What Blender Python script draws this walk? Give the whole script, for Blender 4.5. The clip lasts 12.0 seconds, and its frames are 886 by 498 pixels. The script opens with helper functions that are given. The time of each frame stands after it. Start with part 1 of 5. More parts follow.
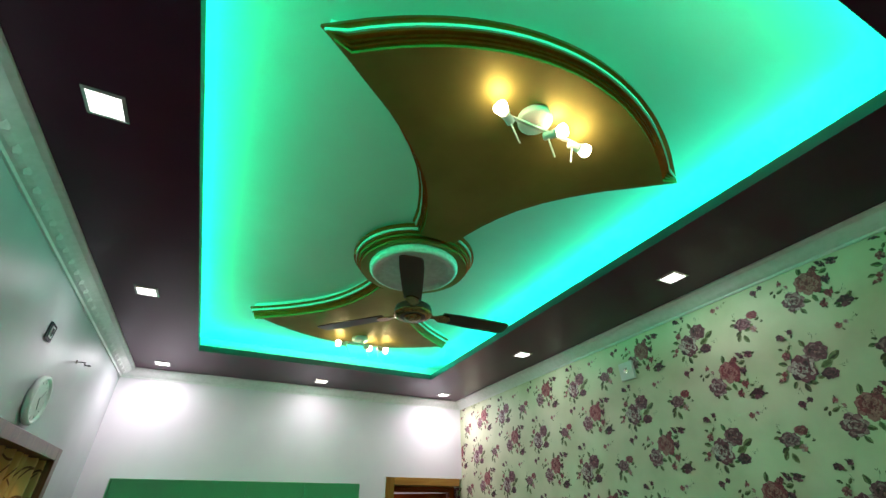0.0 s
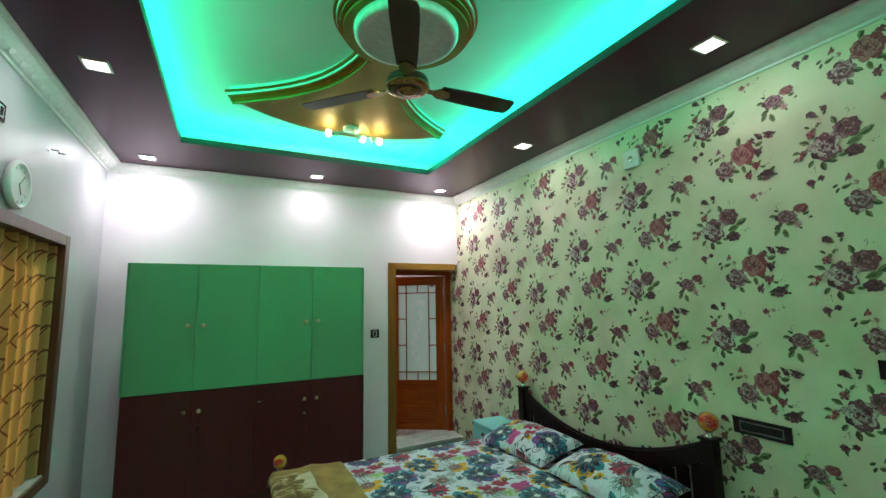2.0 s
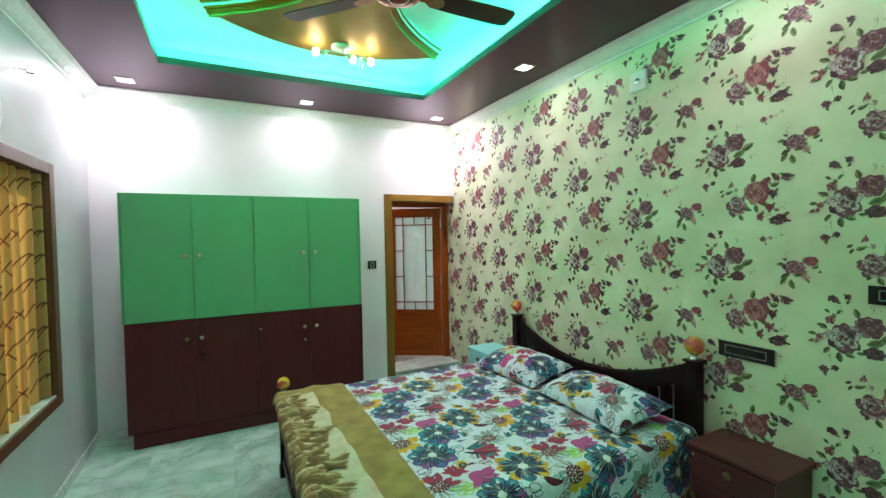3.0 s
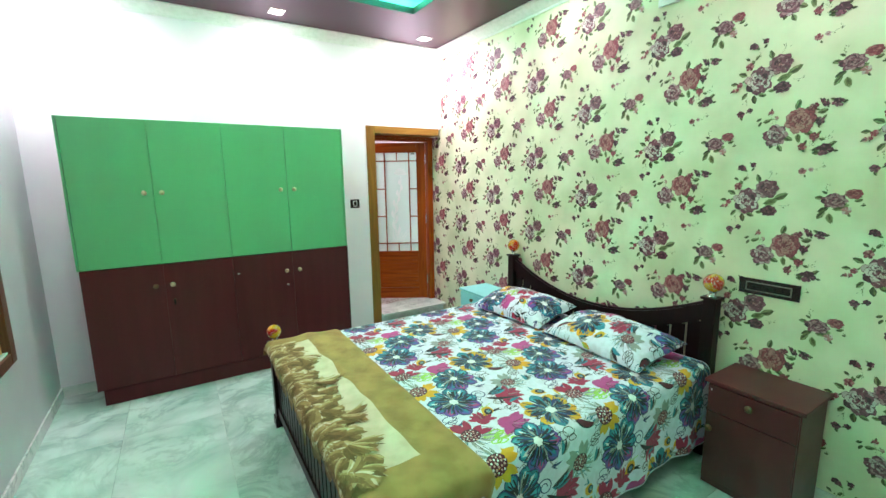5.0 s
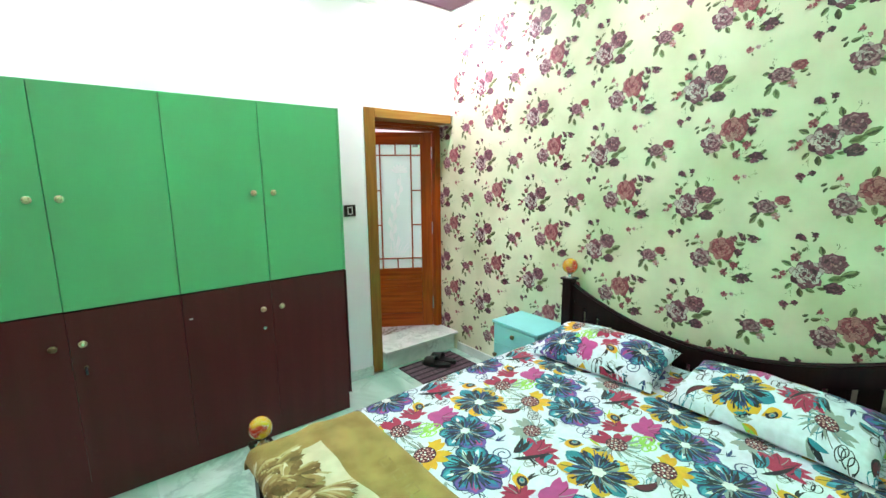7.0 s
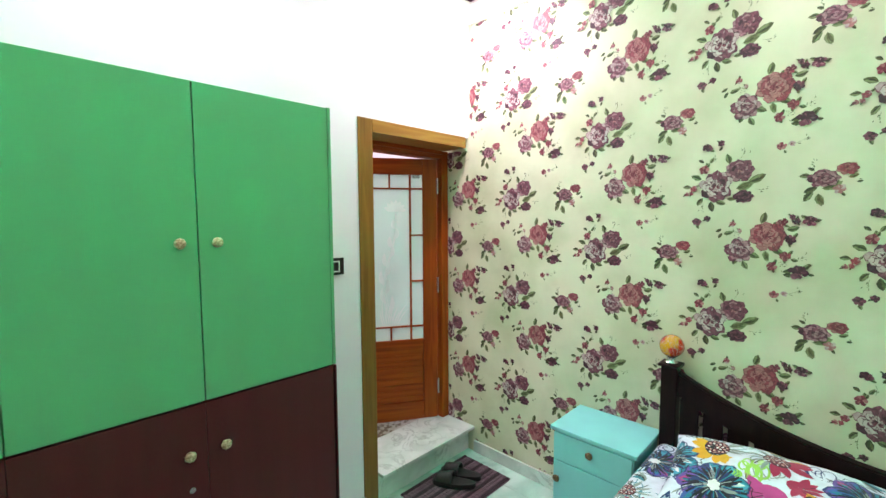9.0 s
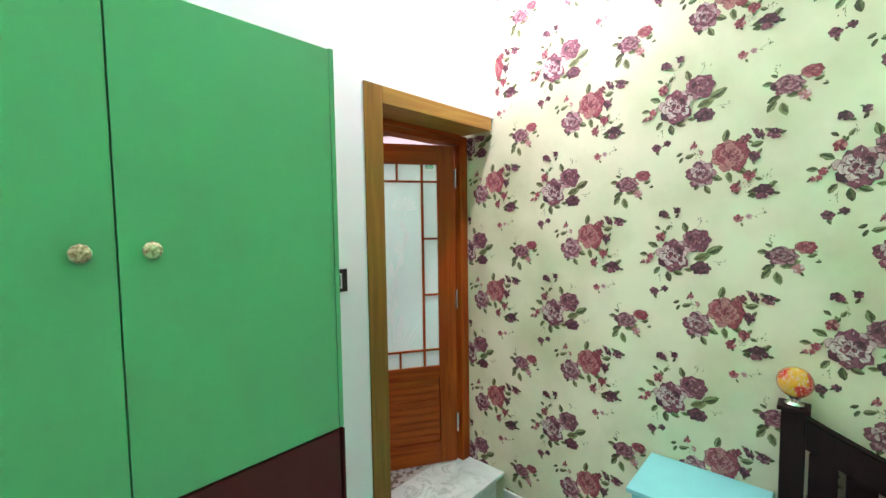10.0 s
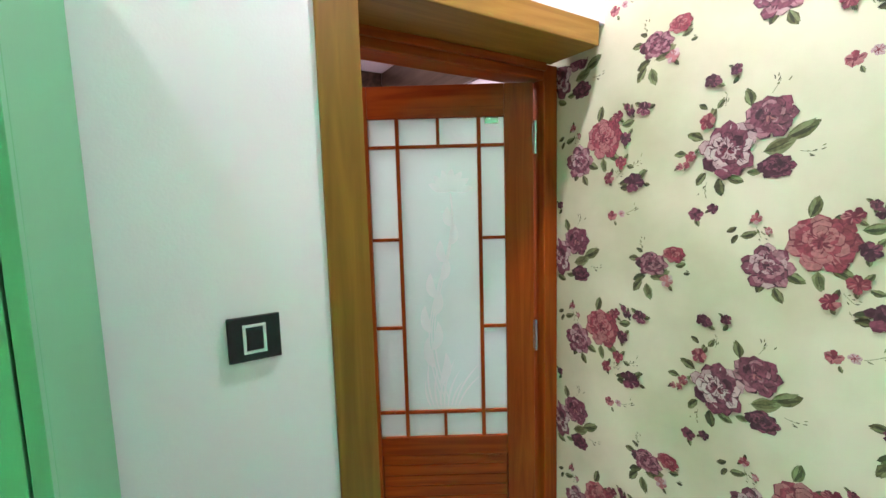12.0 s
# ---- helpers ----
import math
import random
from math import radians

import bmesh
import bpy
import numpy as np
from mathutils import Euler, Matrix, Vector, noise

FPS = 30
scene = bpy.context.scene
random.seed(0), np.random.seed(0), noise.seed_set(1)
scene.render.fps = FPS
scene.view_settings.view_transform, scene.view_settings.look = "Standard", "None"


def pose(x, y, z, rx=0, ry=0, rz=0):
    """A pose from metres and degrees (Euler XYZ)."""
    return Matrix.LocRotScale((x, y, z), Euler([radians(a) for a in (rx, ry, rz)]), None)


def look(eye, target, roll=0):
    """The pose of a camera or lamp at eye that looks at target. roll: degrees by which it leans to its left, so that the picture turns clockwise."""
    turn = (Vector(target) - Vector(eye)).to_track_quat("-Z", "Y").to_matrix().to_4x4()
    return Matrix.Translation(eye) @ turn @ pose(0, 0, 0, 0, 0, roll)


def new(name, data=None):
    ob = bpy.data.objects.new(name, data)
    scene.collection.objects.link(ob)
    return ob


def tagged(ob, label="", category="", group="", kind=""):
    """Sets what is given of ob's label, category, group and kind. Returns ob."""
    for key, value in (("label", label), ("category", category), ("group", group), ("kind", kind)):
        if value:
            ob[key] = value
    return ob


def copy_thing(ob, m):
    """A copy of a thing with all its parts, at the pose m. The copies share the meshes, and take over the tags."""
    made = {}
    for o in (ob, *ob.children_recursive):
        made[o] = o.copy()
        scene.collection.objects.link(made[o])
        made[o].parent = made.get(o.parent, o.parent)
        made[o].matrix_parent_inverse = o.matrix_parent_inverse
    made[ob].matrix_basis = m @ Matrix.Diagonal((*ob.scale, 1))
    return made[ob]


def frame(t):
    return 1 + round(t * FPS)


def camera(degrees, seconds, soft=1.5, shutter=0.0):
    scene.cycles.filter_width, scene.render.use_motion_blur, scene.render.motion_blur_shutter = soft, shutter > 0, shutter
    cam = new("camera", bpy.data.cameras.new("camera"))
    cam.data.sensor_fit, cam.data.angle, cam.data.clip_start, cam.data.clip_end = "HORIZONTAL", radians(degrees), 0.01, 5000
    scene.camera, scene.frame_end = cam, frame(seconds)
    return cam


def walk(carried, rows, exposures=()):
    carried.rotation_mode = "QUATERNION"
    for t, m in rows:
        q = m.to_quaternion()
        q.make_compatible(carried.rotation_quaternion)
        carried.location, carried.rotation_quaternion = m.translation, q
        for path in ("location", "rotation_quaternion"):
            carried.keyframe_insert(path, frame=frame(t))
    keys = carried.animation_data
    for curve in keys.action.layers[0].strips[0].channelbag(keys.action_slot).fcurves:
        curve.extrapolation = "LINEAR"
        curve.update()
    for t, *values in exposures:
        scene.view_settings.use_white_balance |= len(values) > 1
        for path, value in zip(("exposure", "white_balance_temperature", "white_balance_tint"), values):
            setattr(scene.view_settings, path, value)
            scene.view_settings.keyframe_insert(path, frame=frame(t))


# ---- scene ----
cam = camera(92.6, 12.0)
PATH = [
    (0, (0.112, 0.267, 1.887), (0.86, 1.778, 2.962), -0.6),
    (0.5, (0.128, 0.326, 1.874), (0.92, 1.921, 2.785), -0.6),
    (1, (0.143, 0.388, 1.863), (0.98, 2.063, 2.565), -0.8),
    (1.5, (0.156, 0.442, 1.839), (1.032, 2.177, 2.31), -1.1),
    (2, (0.187, 0.477, 1.809), (1.08, 2.249, 2.056), -1.0),
    (2.5, (0.199, 0.502, 1.799), (1.101, 2.285, 1.862), -1.0),
    (3, (0.221, 0.509, 1.77), (1.124, 2.293, 1.712), -1.0),
    (3.5, (0.177, 0.535, 1.763), (1.102, 2.3, 1.596), -1.0),
    (5.5, (0.076, 1.118, 1.711), (1.147, 2.772, 1.367), -0.7),
    (6, (0.104, 1.428, 1.72), (1.199, 3.066, 1.374), -0.6),
    (6.5, (0.109, 1.775, 1.724), (1.273, 3.365, 1.384), -0.4),
    (7, (0.145, 2.107, 1.731), (1.377, 3.646, 1.39), -0.5),
    (7.5, (0.207, 2.406, 1.736), (1.497, 3.902, 1.42), -0.5),
    (9.3, (0.533, 3.42, 1.717), (1.991, 4.783, 1.585), -0.6),
    (9.5, (0.576, 3.539, 1.715), (2.05, 4.884, 1.584), -0.8),
    (10, (0.734, 3.801, 1.686), (2.219, 5.136, 1.562), -0.8),
    (10.5, (0.915, 4.024, 1.697), (2.409, 5.348, 1.57), -0.9),
    (11, (1.135, 4.181, 1.703), (2.598, 5.538, 1.565), -1.2),
    (11.5, (1.366, 4.257, 1.705), (2.648, 5.783, 1.539), -1.5),
    (12, (1.578, 4.314, 1.721), (2.629, 6.002, 1.509), -1.6),
]
EXPOSURES = [(0.0, -0.75, 6500, 10), (1.0, -0.7, 6500, 10), (1.5, -0.6, 6500, 10), (2.5, -0.05, 6500, 14), (3.5, 0.47, 6480, 20), (5.5, 0.98, 6450, 23), (7.5, 0.93, 6450, 22), (9.5, 0.66, 6480, 22), (11.0, 0.66, 6480, 23), (12.0, 0.68, 6480, 24)]
walk(cam, [(t, look(eye, target, roll)) for t, eye, target, roll in PATH], EXPOSURES)

# ---- plan (metres) ----
XL, XR, YN, YF = -0.865, 2.79, -0.54, 5.24
ZC = 3.125
TX0, TX1, TY0, TY1 = -0.215, 1.985, 0.34, 4.365
ZT = 3.31
STEP = 0.19
DOWNLIGHTS = [(-0.51, 4.88), (-0.51, 3.25), (-0.51, 1.66), (0.95, 4.88), (2.385, 4.88), (2.385, 3.28), (2.385, 1.695)]
DOWN_W, COVE_W, BULB_E, HALL_W = 4.2, 44.0, 100.0, 24.0

# ---- world, sun and lamps ----
world = bpy.data.worlds.new("world")
scene.world = world
world.use_nodes = True
wn = world.node_tree
sky = wn.nodes.new("ShaderNodeTexSky")
sky.sky_type, sky.sun_disc = "NISHITA", False
sky.sun_elevation, sky.sun_rotation = radians(35), radians(-44)
wn.links.new(sky.outputs["Color"], wn.nodes["Background"].inputs["Color"])
wn.nodes["Background"].inputs["Strength"].default_value = 0.1


def lamp(name, kind, energy, color, m, **more):
    data = bpy.data.lights.new(name, kind)
    data.energy, data.color = energy, color
    for key, value in more.items():
        if key == "size":
            data.size = value
        elif key == "size_y":
            data.size_y = value
        elif key == "shape":
            data.shape = value
        elif key == "angle":
            data.angle = value
        elif key == "spread":
            data.spread = value
    ob = new(name, data)
    ob.matrix_world = m
    return ob


lamp("sun", "SUN", 1.8, (1.0, 0.94, 0.86), look((-4, 7.5, 4), (0, 3.4, 0)), angle=radians(3))
for (lx, ly), watts in zip(DOWNLIGHTS, (3.1, 0.85, 0.6, 1.6, 3.5, 0.95, 0.78)):
    lamp("downlight_lamp", "AREA", DOWN_W * watts, (1.0, 0.92, 1.0), pose(lx, ly, ZC - 0.009), shape="SQUARE", size=0.085)
# green tape along the cove, a little bluer on the bed's side
for cx, cy, w, d, rx, ry, tint in ((0.885, TY0 - 0.16, 2.2, 0.02, 122, 0, 0.46), (0.885, TY1 + 0.16, 2.2, 0.02, 238, 0, 0.62),
                                   (TX0 - 0.16, 2.35, 0.02, 4.0, 180, 58, 0.43), (TX1 + 0.16, 2.35, 0.02, 4.0, 180, -58, 0.60)):
    lamp("cove_led_lamp", "AREA", COVE_W * max(w, d) / 4.0, (0.0, 1.0, tint), pose(cx, cy, ZC + 0.072, rx, ry), shape="RECTANGLE", size=w, size_y=d)
lamp("hall_lamp", "AREA", HALL_W, (1.0, 0.97, 0.93), pose(1.9, 6.5, 2.70), shape="SQUARE", size=0.5)


# ---- materials ----
def mat(name, color, rough=0.5, metal=0.0, color2=None, scale=8.0, mix=(0.35, 0.65), bump=0.0, bump_scale=60.0, coat=0.0,
        sheen=0.0, stretch=(1, 1, 1), rough_var=0.0, specular=0.5, random_value=0.0, detail=5.0, distortion=0.0):
    m = bpy.data.materials.new(name)
    m.use_nodes = True
    t = m.node_tree
    p = t.nodes["Principled BSDF"]
    p.inputs["Base Color"].default_value = (*color, 1)
    p.inputs["Roughness"].default_value = rough
    p.inputs["Metallic"].default_value = metal
    p.inputs["Coat Weight"].default_value = coat
    p.inputs["Coat Roughness"].default_value = 0.12
    p.inputs["Sheen Weight"].default_value = sheen
    p.inputs["Specular IOR Level"].default_value = specular
    tc = t.nodes.new("ShaderNodeTexCoord")
    mp = t.nodes.new("ShaderNodeMapping")
    mp.inputs["Scale"].default_value = stretch
    t.links.new(tc.outputs["Object"], mp.inputs["Vector"])
    vec = mp.outputs["Vector"]
    if random_value:
        info = t.nodes.new("ShaderNodeObjectInfo")
        mul = t.nodes.new("ShaderNodeVectorMath")
        mul.operation = "MULTIPLY_ADD"
        mul.inputs[1].default_value = (13.0, 7.0, 3.0)
        t.links.new(info.outputs["Random"], mul.inputs[0])
        t.links.new(vec, mul.inputs[2])
        vec = mul.outputs[0]
    if color2 is not None or rough_var:
        n = t.nodes.new("ShaderNodeTexNoise")
        n.inputs["Scale"].default_value = scale
        n.inputs["Detail"].default_value = detail
        n.inputs["Distortion"].default_value = distortion
        t.links.new(vec, n.inputs["Vector"])
        r = t.nodes.new("ShaderNodeMapRange")
        r.inputs["From Min"].default_value, r.inputs["From Max"].default_value = mix
        t.links.new(n.outputs["Fac"], r.inputs["Value"])
        if color2 is not None:
            c = t.nodes.new("ShaderNodeMix")
            c.data_type = "RGBA"
            c.inputs[6].default_value, c.inputs[7].default_value = (*color, 1), (*color2, 1)
            t.links.new(r.outputs["Result"], c.inputs[0])
            t.links.new(c.outputs[2], p.inputs["Base Color"])
        if rough_var:
            q = t.nodes.new("ShaderNodeMapRange")
            q.inputs["To Min"].default_value, q.inputs["To Max"].default_value = rough - rough_var, rough + rough_var
            t.links.new(n.outputs["Fac"], q.inputs["Value"])
            t.links.new(q.outputs["Result"], p.inputs["Roughness"])
    if bump:
        n2 = t.nodes.new("ShaderNodeTexNoise")
        n2.inputs["Scale"].default_value = bump_scale
        n2.inputs["Detail"].default_value = 4.0
        t.links.new(vec, n2.inputs["Vector"])
        b = t.nodes.new("ShaderNodeBump")
        b.inputs["Strength"].default_value, b.inputs["Distance"].default_value = bump, 0.004
        t.links.new(n2.outputs["Fac"], b.inputs["Height"])
        t.links.new(b.outputs["Normal"], p.inputs["Normal"])
    return m


def glow(name, color, strength):
    m = mat(name, color, 0.4)
    p = m.node_tree.nodes["Principled BSDF"]
    p.inputs["Emission Color"].default_value = (*color, 1)
    p.inputs["Emission Strength"].default_value = strength
    return m


def marble(name, ground, vein, cloud, scale, random_value=1.0, width=0.035, strength=0.55):
    m = mat(name, ground, 0.16, color2=cloud, scale=scale, mix=(0.40, 0.72), random_value=random_value, coat=0.2, detail=6.0, distortion=0.6)
    t = m.node_tree
    p = t.nodes["Principled BSDF"]
    mixed = p.inputs["Base Color"].links[0].from_socket
    vec = [n for n in t.nodes if n.type == "TEX_NOISE"][0].inputs["Vector"].links[0].from_socket
    n = t.nodes.new("ShaderNodeTexNoise")
    n.inputs["Scale"].default_value, n.inputs["Detail"].default_value = scale * 0.9, 9.0
    n.inputs["Roughness"].default_value, n.inputs["Distortion"].default_value = 0.62, 1.6
    t.links.new(vec, n.inputs["Vector"])
    a = t.nodes.new("ShaderNodeMath")
    a.operation = "SUBTRACT"
    a.inputs[1].default_value = 0.5
    t.links.new(n.outputs["Fac"], a.inputs[0])
    b = t.nodes.new("ShaderNodeMath")
    b.operation = "ABSOLUTE"
    t.links.new(a.outputs[0], b.inputs[0])
    r = t.nodes.new("ShaderNodeMapRange")
    r.inputs["From Min"].default_value, r.inputs["From Max"].default_value = 0.0, width
    r.inputs["To Min"].default_value, r.inputs["To Max"].default_value = strength, 0.0
    t.links.new(b.outputs[0], r.inputs["Value"])
    patch = t.nodes.new("ShaderNodeTexNoise")
    patch.inputs["Scale"].default_value = scale * 0.55
    t.links.new(vec, patch.inputs["Vector"])
    pr = t.nodes.new("ShaderNodeMapRange")
    pr.inputs["From Min"].default_value, pr.inputs["From Max"].default_value = 0.45, 0.62
    t.links.new(patch.outputs["Fac"], pr.inputs["Value"])
    k = t.nodes.new("ShaderNodeMath")
    k.operation = "MULTIPLY"
    t.links.new(r.outputs["Result"], k.inputs[0])
    t.links.new(pr.outputs["Result"], k.inputs[1])
    c = t.nodes.new("ShaderNodeMix")
    c.data_type = "RGBA"
    c.inputs[7].default_value = (*vein, 1)
    t.links.new(k.outputs[0], c.inputs[0])
    t.links.new(mixed, c.inputs[6])
    t.links.new(c.outputs[2], p.inputs["Base Color"])
    return m


def wood(name, light, dark, rough=0.3, along="z", coat=0.3, scale=7.0, specular=0.3):
    stretch = {"x": (0.06, 1, 1), "y": (1, 0.06, 1), "z": (1, 1, 0.06)}[along]
    return mat(name, dark, rough, color2=light, scale=scale * 4, mix=(0.3, 0.7), stretch=stretch, bump=0.15, bump_scale=scale * 20,
               coat=coat, random_value=1.0, distortion=1.2, specular=specular)


def cloth(name, color, rough=0.85, sheen=0.15):
    return mat(name, color, rough, color2=tuple(0.86 * c for c in color), scale=30.0, bump=0.12, bump_scale=900.0, sheen=sheen)


WALL = mat("white_wall_paint", (0.82, 0.755, 0.80), 0.5, color2=(0.78, 0.715, 0.77), scale=2.5, bump=0.08, bump_scale=180, rough_var=0.08)
# west wall only: a darker, greyer base than WALL
WALLGREY = mat("darker_white_wall", (0.50, 0.505, 0.52), 0.46, color2=(0.46, 0.465, 0.485), scale=2.5, bump=0.05, bump_scale=120, rough_var=0.06)
PAPER = mat("pale_green_wallpaper", (0.73, 0.72, 0.53), 0.55, color2=(0.50, 0.535, 0.33), scale=3.0, mix=(0.36, 0.76), bump=0.10, bump_scale=420, detail=6.0)
MAROON = mat("maroon_ceiling_paint", (0.072, 0.010, 0.037), 0.30, color2=(0.082, 0.013, 0.042), scale=3.0, rough_var=0.05, specular=0.18)
COVEWHITE = mat("cove_white_paint", (0.72, 0.78, 0.72), 0.6, color2=(0.66, 0.73, 0.67), scale=1.5)
LIPGREY = mat("grey_lip_paint", (0.035, 0.035, 0.035), 0.5, color2=(0.028, 0.028, 0.028), scale=4)
PLASTER = mat("embossed_cornice_plaster", (0.82, 0.81, 0.79), 0.5, color2=(0.76, 0.76, 0.73), scale=26.0, mix=(0.45, 0.6), bump=0.2, bump_scale=34.0)
GOLD = mat("olive_gold_paint", (0.30, 0.235, 0.055), 0.60, metal=0.72, color2=(0.26, 0.20, 0.045), scale=4.0, rough_var=0.10, bump=0.12, bump_scale=22)
# moulding gold: orange put into the base colour to offset the green cove light
GOLDEDGE = mat("green_offset_gold_paint", (0.52, 0.12, 0.015), 0.28, metal=0.9, color2=(0.42, 0.09, 0.012), scale=20.0)
ROSEWHITE = mat("white_plaster_rose", (0.74, 0.73, 0.68), 0.55, color2=(0.62, 0.61, 0.55), scale=30.0, bump=0.3, bump_scale=60)
MARBLE = marble("pale_green_marble", (0.56, 0.72, 0.65), (0.14, 0.22, 0.19), (0.31, 0.49, 0.42), 2.4, 1.0, 0.065, 0.42)
MARBLESTEP = marble("grey_veined_marble", (0.70, 0.75, 0.71), (0.24, 0.28, 0.26), (0.50, 0.57, 0.53), 5.0)
JOINT = mat("grey_joint_grout", (0.46, 0.57, 0.52), 0.8, color2=(0.40, 0.50, 0.45), scale=40)
GREENLAM = mat("green_laminate", (0.12, 0.42, 0.212), 0.40, specular=0.42, color2=(0.11, 0.395, 0.197), scale=3.0, stretch=(1, 1, 0.15), bump=0.05, bump_scale=260, rough_var=0.05)
BROWNLAM = mat("dark_brown_laminate", (0.098, 0.018, 0.021), 0.38, color2=(0.086, 0.0155, 0.018), scale=14.0, specular=0.18, stretch=(1, 1, 0.06), bump=0.05, bump_scale=200, rough_var=0.05)
BRASS = mat("worn_cream_brass", (0.74, 0.62, 0.40), 0.35, metal=0.3, color2=(0.24, 0.16, 0.07), scale=150.0, bump=0.5, bump_scale=220)
DULLBRASS = mat("dull_brass", (0.22, 0.16, 0.08), 0.4, metal=0.8, color2=(0.12, 0.09, 0.05), scale=150.0, bump=0.4, bump_scale=240)
CHROME = mat("brushed_steel", (0.62, 0.61, 0.58), 0.22, metal=1.0, rough_var=0.06, scale=50)
SATIN = mat("satin_silver", (0.72, 0.73, 0.72), 0.4, metal=0.5, rough_var=0.05, scale=40)
DIMRIM = mat("dark_metal_rim", (0.20, 0.19, 0.17), 0.35, metal=0.6, rough_var=0.05, scale=40)
# the casing post takes a darker teak tone than the head board
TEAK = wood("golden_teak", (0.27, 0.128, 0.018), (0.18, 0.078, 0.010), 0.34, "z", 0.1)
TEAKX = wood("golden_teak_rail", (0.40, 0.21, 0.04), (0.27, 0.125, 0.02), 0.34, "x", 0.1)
REDWOOD = wood("red_varnished_wood", (0.37, 0.074, 0.007), (0.20, 0.030, 0.003), 0.32, "z", 0.05, 7.0, 0.16)
REDWOODX = wood("red_varnished_wood_rail", (0.37, 0.074, 0.007), (0.20, 0.030, 0.003), 0.32, "x", 0.05, 7.0, 0.16)
DARKWOOD = wood("espresso_wood", (0.014, 0.005, 0.004), (0.007, 0.003, 0.003), 0.36, "z", 0.05, 7.0, 0.2)
WINDOWWOOD = wood("brown_window_wood", (0.17, 0.075, 0.035), (0.09, 0.036, 0.016), 0.35, "z", 0.3)
WENGE = wood("striped_wenge_panel", (0.13, 0.085, 0.06), (0.035, 0.022, 0.017), 0.4, "y", 0.1, 5.0)
MAHOGANY = mat("reddish_brown_paint", (0.092, 0.016, 0.018), 0.38, color2=(0.076, 0.013, 0.015), scale=6.0, rough_var=0.06, bump=0.04, bump_scale=90)
TEAL = mat("turquoise_paint", (0.24, 0.66, 0.68), 0.3, color2=(0.22, 0.61, 0.63), scale=5.0, rough_var=0.05)
BLACK = mat("black_plastic", (0.010, 0.010, 0.011), 0.25, rough_var=0.05, scale=30)
BLACKRUB = mat("black_rubber", (0.007, 0.008, 0.008), 0.5, color2=(0.012, 0.012, 0.012), scale=60, bump=0.3, bump_scale=300)
WHITEPL = mat("white_plastic", (0.74, 0.76, 0.74), 0.3, color2=(0.70, 0.72, 0.70), scale=12)
CREAMPL = mat("cream_enamel", (0.80, 0.70, 0.58), 0.35, color2=(0.74, 0.64, 0.53), scale=14)
FANBROWN = mat("bronze_brown_enamel", (0.075, 0.032, 0.018), 0.38, metal=0.2, color2=(0.06, 0.026, 0.015), scale=9, coat=0.05, specular=0.3)
FANGOLD = mat("antique_copper", (0.52, 0.24, 0.09), 0.22, metal=0.9, color2=(0.22, 0.09, 0.04), scale=60)
MATBROWN = mat("dark_purple_mat_fibre", (0.085, 0.045, 0.062), 0.9, color2=(0.17, 0.105, 0.13), scale=18.0, stretch=(8, 0.4, 1), bump=0.6, bump_scale=500)
HALLTILE = mat("brown_mosaic_tile", (0.13, 0.08, 0.052), 0.3, color2=(0.44, 0.41, 0.37), scale=30.0, mix=(0.45, 0.55))
OLIVE = mat("olive_plush", (0.41, 0.27, 0.080), 0.95, color2=(0.28, 0.175, 0.045), scale=9.0, bump=0.6, bump_scale=520, sheen=0.08)
CREAM = mat("cream_plush", (0.72, 0.62, 0.46), 0.95, color2=(0.58, 0.49, 0.33), scale=12.0, bump=0.6, bump_scale=520, sheen=0.08)
LEAFA = mat("tan_plush", (0.39, 0.26, 0.095), 0.95, color2=(0.29, 0.18, 0.055), scale=26.0, bump=0.5, bump_scale=520, sheen=0.08)
LEAFB = mat("brown_plush", (0.15, 0.095, 0.022), 0.95, color2=(0.11, 0.066, 0.013), scale=30.0, bump=0.5, bump_scale=520, sheen=0.05)
LEAFC = mat("pale_tan_plush", (0.54, 0.42, 0.22), 0.95, color2=(0.42, 0.31, 0.14), scale=26.0, bump=0.5, bump_scale=520, sheen=0.08)
LEAFD = mat("olive_brown_plush", (0.23, 0.135, 0.042), 0.95, color2=(0.17, 0.095, 0.026), scale=30.0, bump=0.5, bump_scale=520, sheen=0.05)
LEDPANEL = glow("lit_led_diffuser", (1.0, 0.96, 0.95), 8.0)
BULB = glow("lit_warm_bulb", (1.0, 0.84, 0.58), BULB_E)

GLASS = mat("frosted_glass", (0.72, 0.90, 0.85), 0.4, bump=0.15, bump_scale=90)
GLASS.node_tree.nodes["Principled BSDF"].inputs["Transmission Weight"].default_value = 0.55
PANE = mat("window_glass", (0.9, 0.95, 0.93), 0.03)
PANE.node_tree.nodes["Principled BSDF"].inputs["Transmission Weight"].default_value = 1.0
BALL = mat("swirled_red_yellow_glass", (0.80, 0.030, 0.008), 0.05, color2=(0.95, 0.50, 0.01), scale=16.0, mix=(0.46, 0.54), coat=1.0, random_value=1.0, detail=1.0)
BALL.node_tree.nodes["Principled BSDF"].inputs["Transmission Weight"].default_value = 0.5
swirl = BALL.node_tree.nodes.new("ShaderNodeTexNoise")
swirl.inputs["Scale"].default_value, swirl.inputs["Distortion"].default_value = 19.0, 1.5
edge = BALL.node_tree.nodes.new("ShaderNodeMapRange")
edge.inputs["From Min"].default_value, edge.inputs["From Max"].default_value = 0.60, 0.64
clear = BALL.node_tree.nodes.new("ShaderNodeMix")
clear.data_type = "RGBA"
clear.inputs[7].default_value = (0.93, 0.92, 0.86, 1)
socket = BALL.node_tree.nodes["Principled BSDF"].inputs["Base Color"]
BALL.node_tree.links.new(socket.links[0].from_socket, clear.inputs[6])
